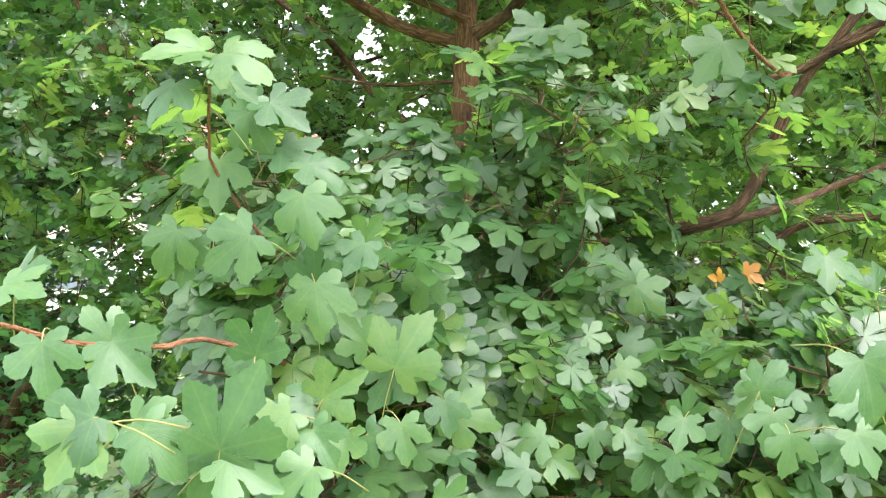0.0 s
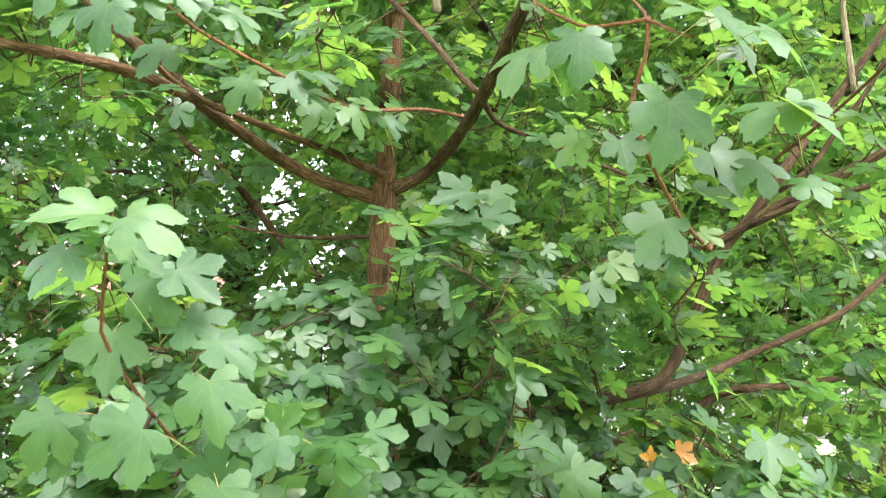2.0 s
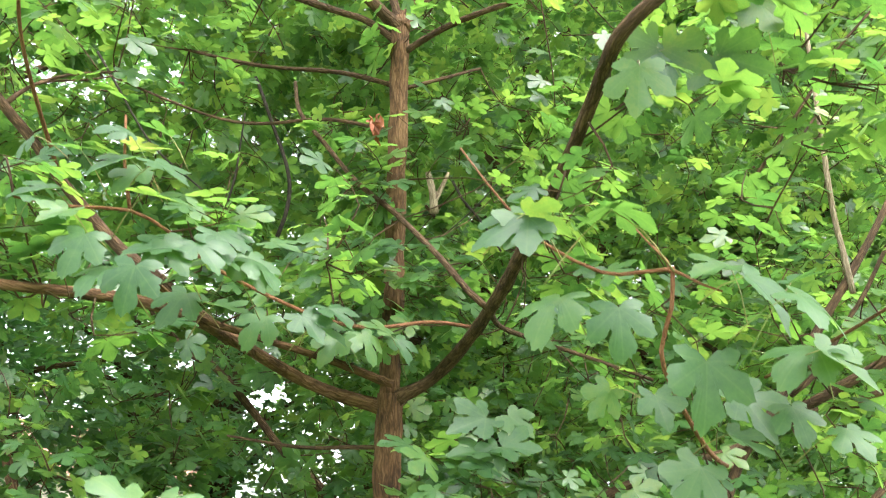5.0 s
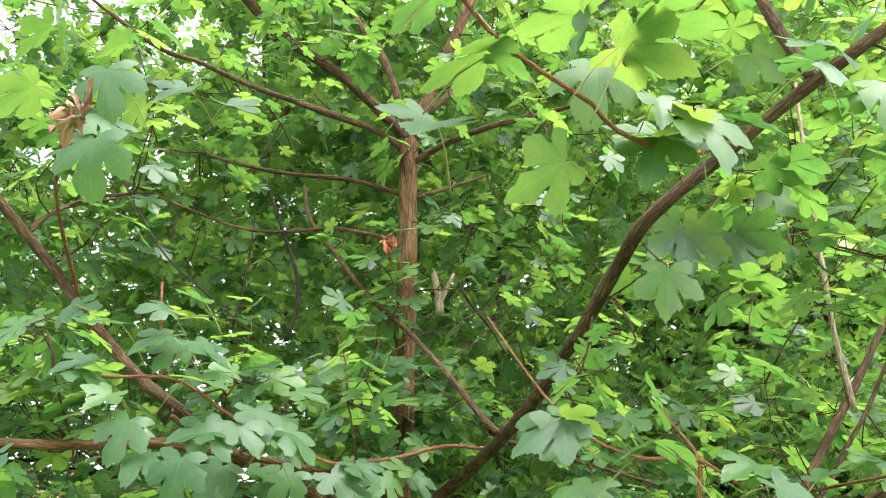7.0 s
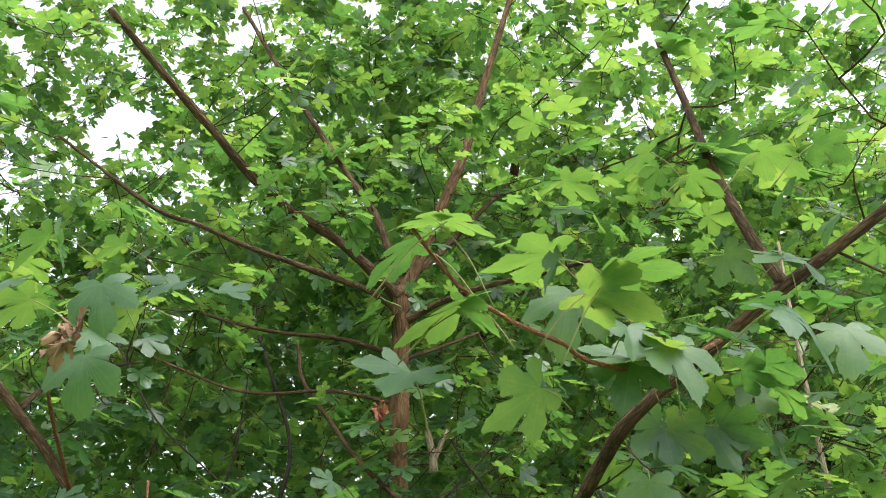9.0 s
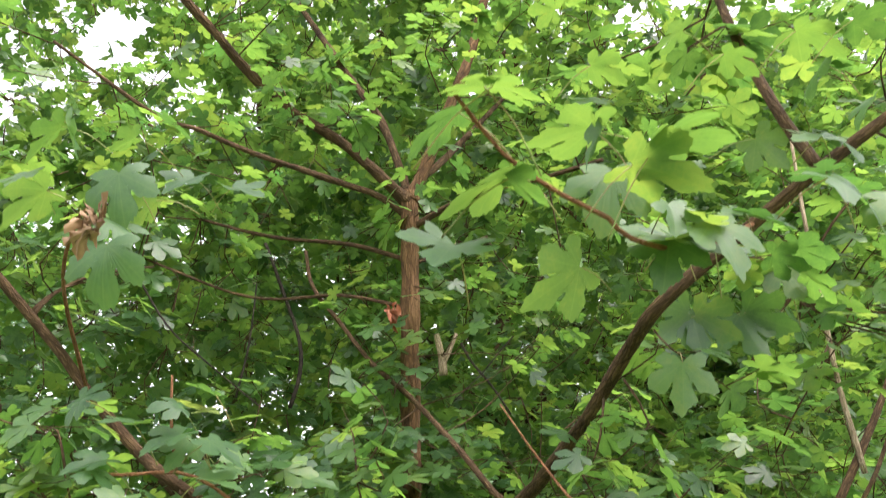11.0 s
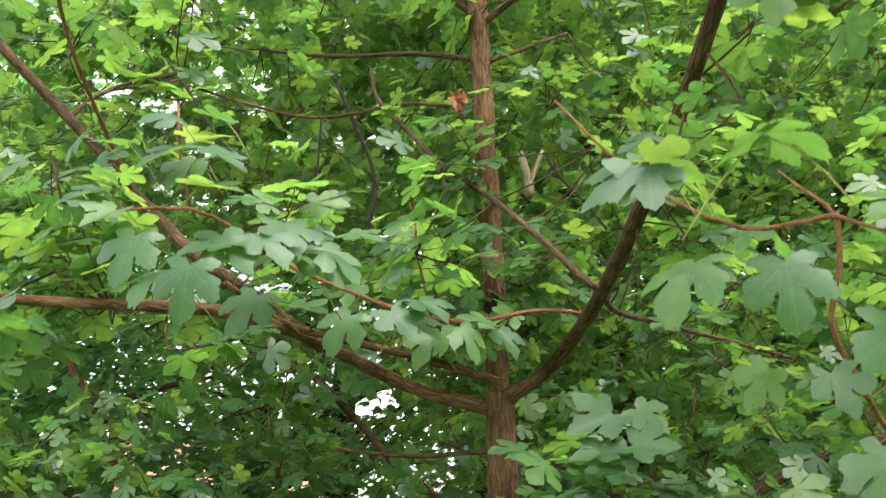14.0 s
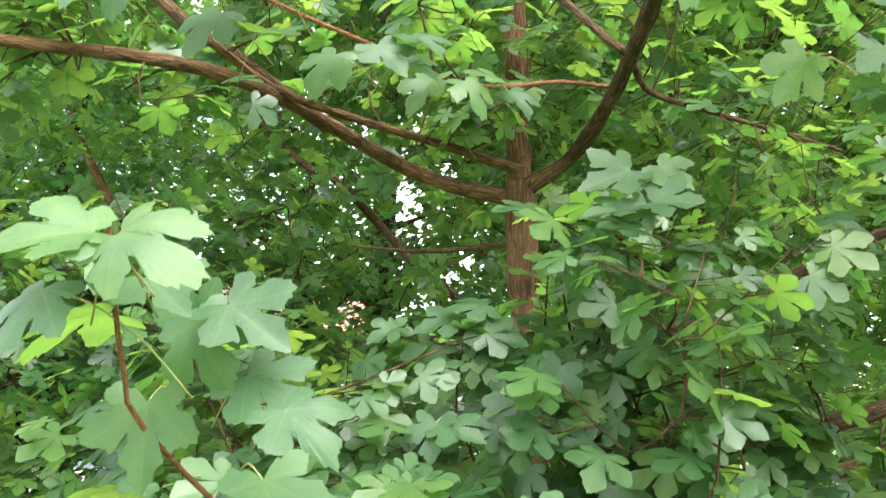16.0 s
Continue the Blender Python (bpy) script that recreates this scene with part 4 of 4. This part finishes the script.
def in_gap(p):
    if in_lane(p):
        return True
    ragged = 1.1 * noise.noise(p * 2.6)
    return any(((p - a) - w * (p - a).dot(w)).length < 0.02 + k * (least + ragged) * (p - a).dot(w) for a, w, k, least in GAPS)


def in_crown(p):
    """The crown's rounded outline, open to the sky above the way."""
    if p.z > 2.8 + 1.13 * (p.y - 0.3):
        return False
    return (p.x / 3.1) ** 2 + ((p.y - 3.0) / 2.45) ** 2 + ((p.z - 2.9) / 2.9) ** 2 < 1 + 0.25 * noise.noise(p * 1.7)


twigs = Stems()
crown = []
NET = {}


def spray(target, rnd, size, nodes, out, tilt, leaves, wood, reach=0.4, spread=1.0):
    """A fine twig from the nearest limb to the target, with opposite leaves along its outer part."""
    target = Vector(target)
    wild = 0.5 if target.y < 2.5 else 0.8
    d = np.linalg.norm(NET["a"] - np.array(target), axis=1)
    near = Vector(NET["a"][int(d.argmin())])
    way = target - near
    if way.length > reach:
        near = target - way.normalized() * reach
    mid = near.lerp(target, 0.5) + Vector((rnd.uniform(-0.05, 0.05), rnd.uniform(-0.05, 0.05), rnd.uniform(-0.06, 0.02)))
    line = catmull([near, mid, target], 0.06 if target.y < 3.0 else 0.14)
    wood.tube(line, 0.0021, 0.0009, 4)
    ANCHORS.extend(line[1::2])
    ahead = (line[-1] - line[-2]).normalized()
    flat = Vector((ahead.x, ahead.y, 0))
    if flat.length < 0.2:
        flat = Vector(out)
    flat.normalize()
    span = min(way.length, 0.12 + 0.05 * nodes)
    for k in range(nodes):
        back = k * span / nodes
        p = target - ahead * back
        across = flat.cross(Vector((0, 0, 1)))
        pair = ((1, -1) if k % 2 == 0 else (0.35, -0.35)) if k else (0, 0.9, -0.9)
        for s in pair:
            if rnd.random() < 0.12:
                continue
            tip = flat * rnd.uniform(0.3, 0.9) + across * (s + rnd.uniform(-0.3, 0.3)) + Vector((0, 0, rnd.uniform(-0.55, 0.1)))
            tip.normalize()
            stem = rnd.uniform(0.025, 0.06) * spread
            foot = p + (tip + Vector((0, 0, 0.35))).normalized() * stem
            if min((foot - e).length for e in EYES) < 0.42:
                continue
            if in_gap(foot):
                continue
            n = Vector((0, 0, 1)) + Vector(out) * tilt + Vector((rnd.gauss(0, wild), rnd.gauss(0, wild), 0))
            leaves.append((*foot, *tip, *n, size * rnd.uniform(0.7, 1.2)))
            if wood is twigs and foot.y < 2.9:
                wood.tube([p, foot], 0.0008, 0.0007, 3)


def fill(box, count, size, nodes, tilt, seed, leaves=None, wood=None, keep=None, reach=0.4):
    """Sprays spread over a block of the crown, x0, x1, y0, y1, z0, z1."""
    rnd = random.Random(seed)
    made = 0
    for turn in range(count * 4):
        if turn % 20 == 0:
            NET["a"] = np.array([tuple(q) for q in ANCHORS])
        if made >= count:
            break
        p = Vector((rnd.uniform(*box[0:2]), rnd.uniform(*box[2:4]), rnd.uniform(*box[4:6])))
        if keep and not keep(p) or in_gap(p) or not in_crown(p):
            continue
        out = Vector((p.x - 0.1, p.y - 2.5, 0.0))
        out = out.normalized() if out.length > 0.1 else Vector((0, -1, 0))
        spray(p, rnd, size, nodes, out, tilt, crown if leaves is None else leaves, wood or twigs, reach)
        made += 1


def over_limb(p):
    """Above the long limb that reaches forward on this side."""
    return p.z > 1.9 + 0.36 * (p.y - 0.4)


def not_far_left(p):
    return p.x > -0.75 or p.z > 2.9


def beside_window(p):
    """Clear of the low opening towards the house."""
    return p.x > -0.13 - 0.36 * (p.y - 1.3) or p.z < 1.54 - 0.25 * (p.y - 1.3)


# the skirt in front of the trunk, below the open window into the crown
fill((-0.75, 0.12, 1.42, 1.85, 1.15, 1.90), 180, 0.046, 4, 1.2, 1, keep=lambda p: p.z < 1.72 + 0.35 * (p.y - 1.15) - 0.5 * abs(p.x + 0.25) and beside_window(p))
fill((-0.10, 1.0, 1.5, 2.15, 1.1, 1.80), 350, 0.045, 4, 1.1, 2, keep=lambda p: p.x < 0.4 or p.z < 1.70 + 0.05 * (p.y - 0.3))
fill((0.15, 1.4, 1.6, 2.4, 1.3, 1.9), 310, 0.044, 4, 1.0, 3, keep=lambda p: p.z < 1.68 + 0.09 * (p.y - 0.3))
fill((0.45, 1.3, 2.25, 2.5, 1.9, 2.7), 14, 0.05, 3, 0.6, 28)
fill((-0.45, 0.4, 1.75, 2.25, 1.6, 2.02), 84, 0.046, 4, 0.9, 4, keep=lambda p: p.z < 1.85 or abs(p.x - 0.1) > 0.06)
fill((-0.5, 0.05, 1.45, 1.75, 1.62, 1.86), 30, 0.047, 4, 1.2, 24, keep=beside_window)
fill((-0.16, 0.26, 1.8, 2.1, 1.86, 2.05), 28, 0.045, 4, 1.0, 23)
fill((0.10, 0.62, 1.78, 2.2, 1.9, 2.20), 30, 0.043, 4, 0.8, 16)
# foliage of the limbs to either hand
fill((0.55, 1.35, 1.85, 2.15, 1.95, 2.65), 30, 0.046, 3, 0.5, 31)
fill((-0.75, 0.0, 1.6, 1.98, 2.36, 2.56), 17, 0.043, 3, 0.9, 21, keep=over_limb)
fill((-0.35, 0.05, 1.9, 2.35, 2.42, 2.72), 10, 0.045, 3, 0.9, 6, keep=over_limb)
fill((-0.30, 0.40, 2.2, 2.5, 2.5, 3.05), 20, 0.044, 3, 0.8, 15)
fill((-0.06, 0.15, 2.2, 2.38, 2.42, 2.9), 20, 0.042, 3, 1.0, 29)
fill((0.5, 1.5, 1.5, 2.3, 2.1, 3.2), 30, 0.046, 4, 0.2, 7, keep=lambda p: p.z > 2.72)
fill((-1.3, -0.5, 1.5, 2.4, 2.75, 3.7), 20, 0.055, 4, 0.2, 8)
fill((0.35, 0.95, 1.0, 1.6, 2.55, 3.3), 14, 0.046, 4, 0.1, 9, keep=lambda p: p.x < 0.8)
fill((-0.72, -0.30, 1.60, 1.95, 2.27, 2.42), 11, 0.043, 3, 0.5, 44, reach=0.15)
fill((0.30, 0.52, 2.02, 2.20, 1.74, 1.94), 16, 0.043, 3, 0.8, 46, reach=0.2)
fill((0.55, 1.25, 2.10, 2.36, 1.70, 1.90), 30, 0.044, 3, 0.8, 47, reach=0.25)
# small sprays along the limb that rises forward, and round the upper fork
fill((0.20, 0.38, 1.35, 1.95, 2.40, 2.64), 12, 0.044, 2, 0.3, 41, reach=0.12)
fill((-0.55, 0.45, 2.05, 2.40, 3.15, 3.85), 26, 0.044, 3, 0.3, 42, reach=0.25)
# overhead
fill((0.15, 1.1, 0.95, 1.8, 2.95, 3.9), 24, 0.047, 4, 0.1, 25)
# behind the trunk
fill((-1.7, -0.55, 2.5, 3.0, 1.6, 2.45), 190, 0.044, 4, -0.3, 30)
fill((-1.6, 1.8, 2.6, 3.3, 1.3, 2.5), 350, 0.045, 4, -0.1, 10, keep=not_far_left)
fill((-1.6, 1.8, 2.55, 3.4, 2.5, 3.6), 375, 0.046, 4, -0.05, 11, keep=not_far_left)
fill((-1.9, 0.2, 2.8, 3.8, 3.7, 5.6), 500, 0.048, 4, 0.1, 22)
fill((-0.4, 2.2, 2.5, 3.8, 3.5, 5.7), 760, 0.047, 4, 0.1, 17)
fill((-2.4, -0.4, 3.2, 4.6, 2.7, 4.0), 120, 0.052, 4, 0.0, 19)
fill((-1.6, -0.3, 2.5, 3.5, 2.7, 4.0), 150, 0.046, 4, 0.0, 20)
fill((-1.0, -0.1, 2.8, 3.8, 1.3, 2.6), 100, 0.043, 4, 0.0, 18)
fill((0.7, 2.0, 2.45, 3.1, 1.25, 2.0), 190, 0.045, 4, 0.1, 45)
fill((-1.4, 1.8, 2.2, 3.6, 3.6, 5.0), 50, 0.052, 4, 0.1, 12, keep=lambda p: p.y > 2.3 or p.z > 4.0)
fill((-2.4, 2.6, 3.3, 4.6, 0.9, 4.6), 1150, 0.043, 4, 0.0, 13, keep=lambda p: (p.x > -0.9 or p.z > 2.9) and p.z > 1.3 + 0.36 * p.x)
fill((-0.6, 2.8, 3.4, 4.6, 1.5, 4.2), 500, 0.043, 4, 0.0, 14, keep=lambda p: p.z > 1.4 + 0.25 * p.x)
NEAREST = [k for k, row in enumerate(crown) if row[1] < 1.55 and row[2] > 1.42 and -0.65 < row[0] < 0.8][:150]
for k in NEAREST:
    under(leaf_object(crown[k], None), maple)
chosen = set(NEAREST)
rest = [row for k, row in enumerate(crown) if k not in chosen]
under(foliage("foliage", [row for row in rest if row[1] < 3.2], MID, foliage_mat, None), maple)
under(foliage("foliage", [row for row in rest if row[1] >= 3.2], FAR, foliage_mat, None), maple)
under(twigs.part("fine_twig", bark_dark, None, "", "stuff"), maple)
under(stalks.part("leaf_stalk", stalk_mat, None, "", "stuff"), maple)


# ---- turned and withered leaves ----
yellow_mesh, orange_mesh, red_mesh = near_mesh(NEAR[1], yellow_mat), near_mesh(NEAR[3], orange_mat), near_mesh(crumpled(blade(HALF, (0.4, 0.7, 1.0), rng, 0.6, 1.3, 0.3)), red_mat)
curled = [near_mesh(crumpled(blade(HALF, (0.35, 0.7, 1.0), rng, d, f, t)), brown_mat) for d, f, t in ((0.9, 1.2, 0.4), (-0.6, 1.3, -0.5), (0.7, -1.2, 0.5))]
for place, tip, facing, size, mesh, words in (
        ((0.558, 1.970, 1.808), (-0.3, -0.2, 0.1), F, 0.03, orange_mesh, "small orange leaf"),
        ((0.581, 1.960, 1.818), (0.1, -0.3, -0.9), F, 0.028, yellow_mesh, "small yellow leaf"),
        ((0.591, 1.950, 1.828), (0.8, -0.2, -0.4), F, 0.035, orange_mesh, "small orange leaf"),
        ((-0.012, 2.22, 2.925), (0.3, -0.3, -0.9), F, 0.042, red_mesh, "withered rust-red leaf"),
        ((0.936, 2.050, 2.947), (1.0, -0.2, -0.45), U, 0.045, yellow_mesh, "yellow leaf"),
        ((0.981, 2.050, 2.930), (1.0, -0.2, 0.1), U, 0.045, yellow_mesh, "yellow leaf"),
        ((-0.329, 1.610, 2.519), (1.0, -0.2, 0.12), B, 0.04, yellow_mesh, "yellow leaf"),
        ((-0.302, 1.600, 2.508), (0.7, -0.5, 0.05), P, 0.04, yellow_mesh, "pale yellow leaf"),
        ((0.20, 2.02, 2.055), (-1.0, -0.2, -0.4), F, 0.05, yellow_mesh, "leaf turning yellow"),
        ((0.218, 2.02, 2.056), (0.4, -0.2, -0.9), F, 0.045, yellow_mesh, "leaf turning yellow"),
        ((-0.382, 1.250, 2.621), (-0.4, -0.2, -0.8), F, 0.030, curled[0], "withered brown curled leaf"),
        ((-0.370, 1.240, 2.620), (0.5, -0.3, -0.7), F, 0.028, curled[1], "withered brown curled leaf"),
        ((-0.371, 1.235, 2.607), (-0.9, -0.3, -0.2), F, 0.026, curled[2], "withered brown curled leaf")):
    under(leaf_object((*place, *tip, *facing, size), None, mesh, words), maple)


# ---- trees behind ----
def back_tree(x, y, height, width, seed, count, size, label, mat=far_mat, low=0.15):
    rnd = random.Random(seed)
    tree = tagged(new("background_tree"), label, "tree", "trees behind the maple")
    tree.location = (x, y, 0)
    bpy.context.view_layer.update()
    s = Stems()
    top = Vector((x + rnd.uniform(-0.4, 0.4), y, height * 0.85))
    s.tube(catmull([Vector((x, y, -0.1)), Vector((x + rnd.uniform(-0.2, 0.2), y, height * 0.4)), top], 0.25), 0.13, 0.03, 10, 0.08, 0.05)
    under(s.part("trunk", bark_dark, None), tree)
    leaves = []
    for _ in range(26):
        z = rnd.uniform(low, 0.85) * height
        a = rnd.uniform(0, 2 * math.pi)
        r = width * (0.5 + 0.5 * math.sin(math.pi * min(1, z / height))) * rnd.uniform(0.6, 1.0)
        p = Vector((x, y, z))
        q = p + Vector((math.cos(a) * r, math.sin(a) * r, r * rnd.uniform(0.2, 0.7)))
        if in_gap(q) or in_gap(p.lerp(q, 0.5)):
            continue
        line = catmull([p, p.lerp(q, 0.5) + Vector((0, 0, 0.1 * r)), q], 0.2)
        s = Stems()
        s.tube(line, 0.04, 0.008, 6)
        under(s.part("bough", bark_dark, None), tree)
        for _ in range(count // 26):
            c = line[rnd.randrange(len(line) // 4, len(line))] + Vector((rnd.gauss(0, 0.32), rnd.gauss(0, 0.32), rnd.gauss(0, 0.28)))
            for _ in range(5):
                f = c + Vector((rnd.gauss(0, 0.09), rnd.gauss(0, 0.09), rnd.gauss(0, 0.06)))
                b = rnd.uniform(0, 2 * math.pi)
                if in_gap(f):
                    continue
                leaves.append((*f, math.cos(b), math.sin(b), rnd.uniform(-0.6, 0.1), rnd.gauss(0, 0.35), rnd.gauss(0, 0.35) - 0.15, 1.0, size * rnd.uniform(0.7, 1.2)))
    under(foliage("crown", leaves, TINY, mat, None), tree)


back_tree(2.6, 6.4, 6.5, 2.0, 21, 3200, 0.08, "leafy green tree close behind the maple", low=0.27)
back_tree(0.2, 7.4, 7.5, 2.2, 22, 3000, 0.085, "leafy green tree close behind the maple")
back_tree(5.0, 8.0, 8.0, 2.6, 23, 2800, 0.09, "leafy green tree close behind the maple", low=0.27)
back_tree(-5.6, 8.5, 5.6, 1.7, 24, 1500, 0.075, "smaller dark green tree behind the maple", far_deep_mat)
back_tree(0.9, 5.6, 7.6, 1.7, 26, 3000, 0.065, "slender tree with small light green leaves", low=0.27)
back_tree(-1.0, 6.6, 8.2, 1.8, 27, 1900, 0.064, "slender tree with small green leaves")
back_tree(3.2, 5.6, 7.6, 1.8, 28, 3000, 0.07, "leafy green tree close behind the maple", low=0.27)
back_tree(-2.9, 6.3, 6.2, 2.1, 29, 3600, 0.06, "dark green leafy tree close behind the maple", far_deep_mat)
back_tree(-2.3, 4.9, 4.4, 1.3, 31, 3700, 0.052, "dark green leafy tree close behind the maple", far_deep_mat)
back_tree(-1.35, 6.0, 4.2, 1.2, 33, 1300, 0.055, "smaller dark green tree behind the maple", far_deep_mat)
back_tree(2.4, 10.5, 10.0, 3.0, 25, 2600, 0.11, "tall leafy tree farther behind")


# ---- across the way: a pale house and a parked white van ----
def block(bm, x0, x1, y0, y1, z0, z1, bevel=0.0):
    made = bmesh.ops.create_cube(bm, size=1.0)["verts"]
    for v in made:
        v.co = Vector((x0 + (v.co.x + 0.5) * (x1 - x0), y0 + (v.co.y + 0.5) * (y1 - y0), z0 + (v.co.z + 0.5) * (z1 - z0)))
    if bevel:
        edges = {e for v in made for e in v.link_edges}
        bmesh.ops.bevel(bm, geom=list(edges), offset=bevel, segments=3, affect="EDGES", profile=0.5)


def part(name, bm, mat, parent, label=""):
    me = bpy.data.meshes.new(name)
    bm.to_mesh(me)
    bm.free()
    me.materials.append(mat)
    ob = new(name, me)
    ob.parent = parent
    return tagged(ob, label) if label else ob


plaster = plain_material("plaster", (0.40, 0.34, 0.30), (0.48, 0.41, 0.36), 2.0, 0.9)
tiles = plain_material("roof_tile", (0.20, 0.09, 0.06), (0.28, 0.13, 0.09), 6.0, 0.85)
pane_mat = plain_material("window_pane", (0.10, 0.13, 0.17), (0.16, 0.19, 0.23), 1.0, 0.08)
white_paint = plain_material("white_paint", (0.78, 0.78, 0.78), (0.82, 0.82, 0.82), 4.0, 0.35)
rubber = plain_material("rubber", (0.02, 0.02, 0.02), (0.035, 0.035, 0.035), 20.0, 0.8)
steel = plain_material("steel", (0.45, 0.45, 0.46), (0.55, 0.55, 0.56), 10.0, 0.35, 0.9)

house = tagged(new("house"), "pale pinkish rendered house behind the trees", "house")
house.location = (-9.54, 22.0, -0.4)
bm = bmesh.new()
block(bm, -5.0, 5.0, 0.0, 8.0, -0.1, 4.4)
part("wall", bm, plaster, house)
bm = bmesh.new()
ridge = [bm.verts.new(c) for c in ((-5.4, -0.5, 4.3), (5.4, -0.5, 4.3), (5.4, 8.5, 4.3), (-5.4, 8.5, 4.3), (-5.4, 4.0, 6.2), (5.4, 4.0, 6.2))]
for ids in ((0, 1, 5, 4), (2, 3, 4, 5), (0, 4, 3), (1, 2, 5), (3, 2, 1, 0)):
    bm.faces.new([ridge[i] for i in ids])
part("roof", bm, tiles, house)
for wx in (-3.4, -0.6, 2.2):
    for wz in (1.5,):
        bm = bmesh.new()
        block(bm, wx, wx + 1.2, -0.06, 0.04, wz, wz + 1.4, 0.02)
        window = part("window", bm, white_paint, house)
        bm = bmesh.new()
        block(bm, wx + 0.08, wx + 1.12, -0.075, -0.05, wz + 0.08, wz + 1.32)
        part("pane", bm, pane_mat, window)

van = tagged(new("van"), "white van parked before the house", "van")
van.location = (-7.42, 14.0, 0.00)
bm = bmesh.new()
side = [(-2.4, 0.35), (-2.4, 1.0), (-2.1, 1.08), (-1.45, 1.62), (-1.2, 1.7), (2.1, 1.72), (2.3, 1.6), (2.35, 0.35)]
near_side = [bm.verts.new((x, -0.85, z)) for x, z in side]
far_side = [bm.verts.new((x, 0.85, z)) for x, z in side]
bm.faces.new(near_side)
bm.faces.new(far_side[::-1])
for i in range(len(side)):
    j = (i + 1) % len(side)
    bm.faces.new((near_side[j], near_side[i], far_side[i], far_side[j]))
bmesh.ops.bevel(bm, geom=bm.edges[:], offset=0.06, segments=3, affect="EDGES", profile=0.5)
bmesh.ops.recalc_face_normals(bm, faces=bm.faces[:])
part("body", bm, white_paint, van)
for wx, wide in ((-1.35, 0.95), (-0.2, 0.95), (0.95, 0.95)):
    bm = bmesh.new()
    block(bm, wx, wx + wide, -0.872, -0.84, 1.08, 1.48, 0.01)
    part("window", bm, pane_mat, van)
for wx in (-1.6, 1.5):
    for wy in (-0.78, 0.78):
        bm = bmesh.new()
        bmesh.ops.create_cone(bm, cap_ends=True, segments=28, radius1=0.33, radius2=0.33, depth=0.2, matrix=pose(wx, wy, 0.33, 90))
        bmesh.ops.bevel(bm, geom=[e for e in bm.edges if len(e.link_faces) == 2 and abs(e.calc_face_angle()) > 1.0], offset=0.04, segments=2, affect="EDGES", profile=0.5)
        wheel = part("tyre", bm, rubber, van)
        bm = bmesh.new()
        bmesh.ops.create_cone(bm, cap_ends=True, segments=24, radius1=0.2, radius2=0.17, depth=0.215, matrix=pose(wx, wy, 0.33, 90))
        part("rim", bm, steel, wheel)
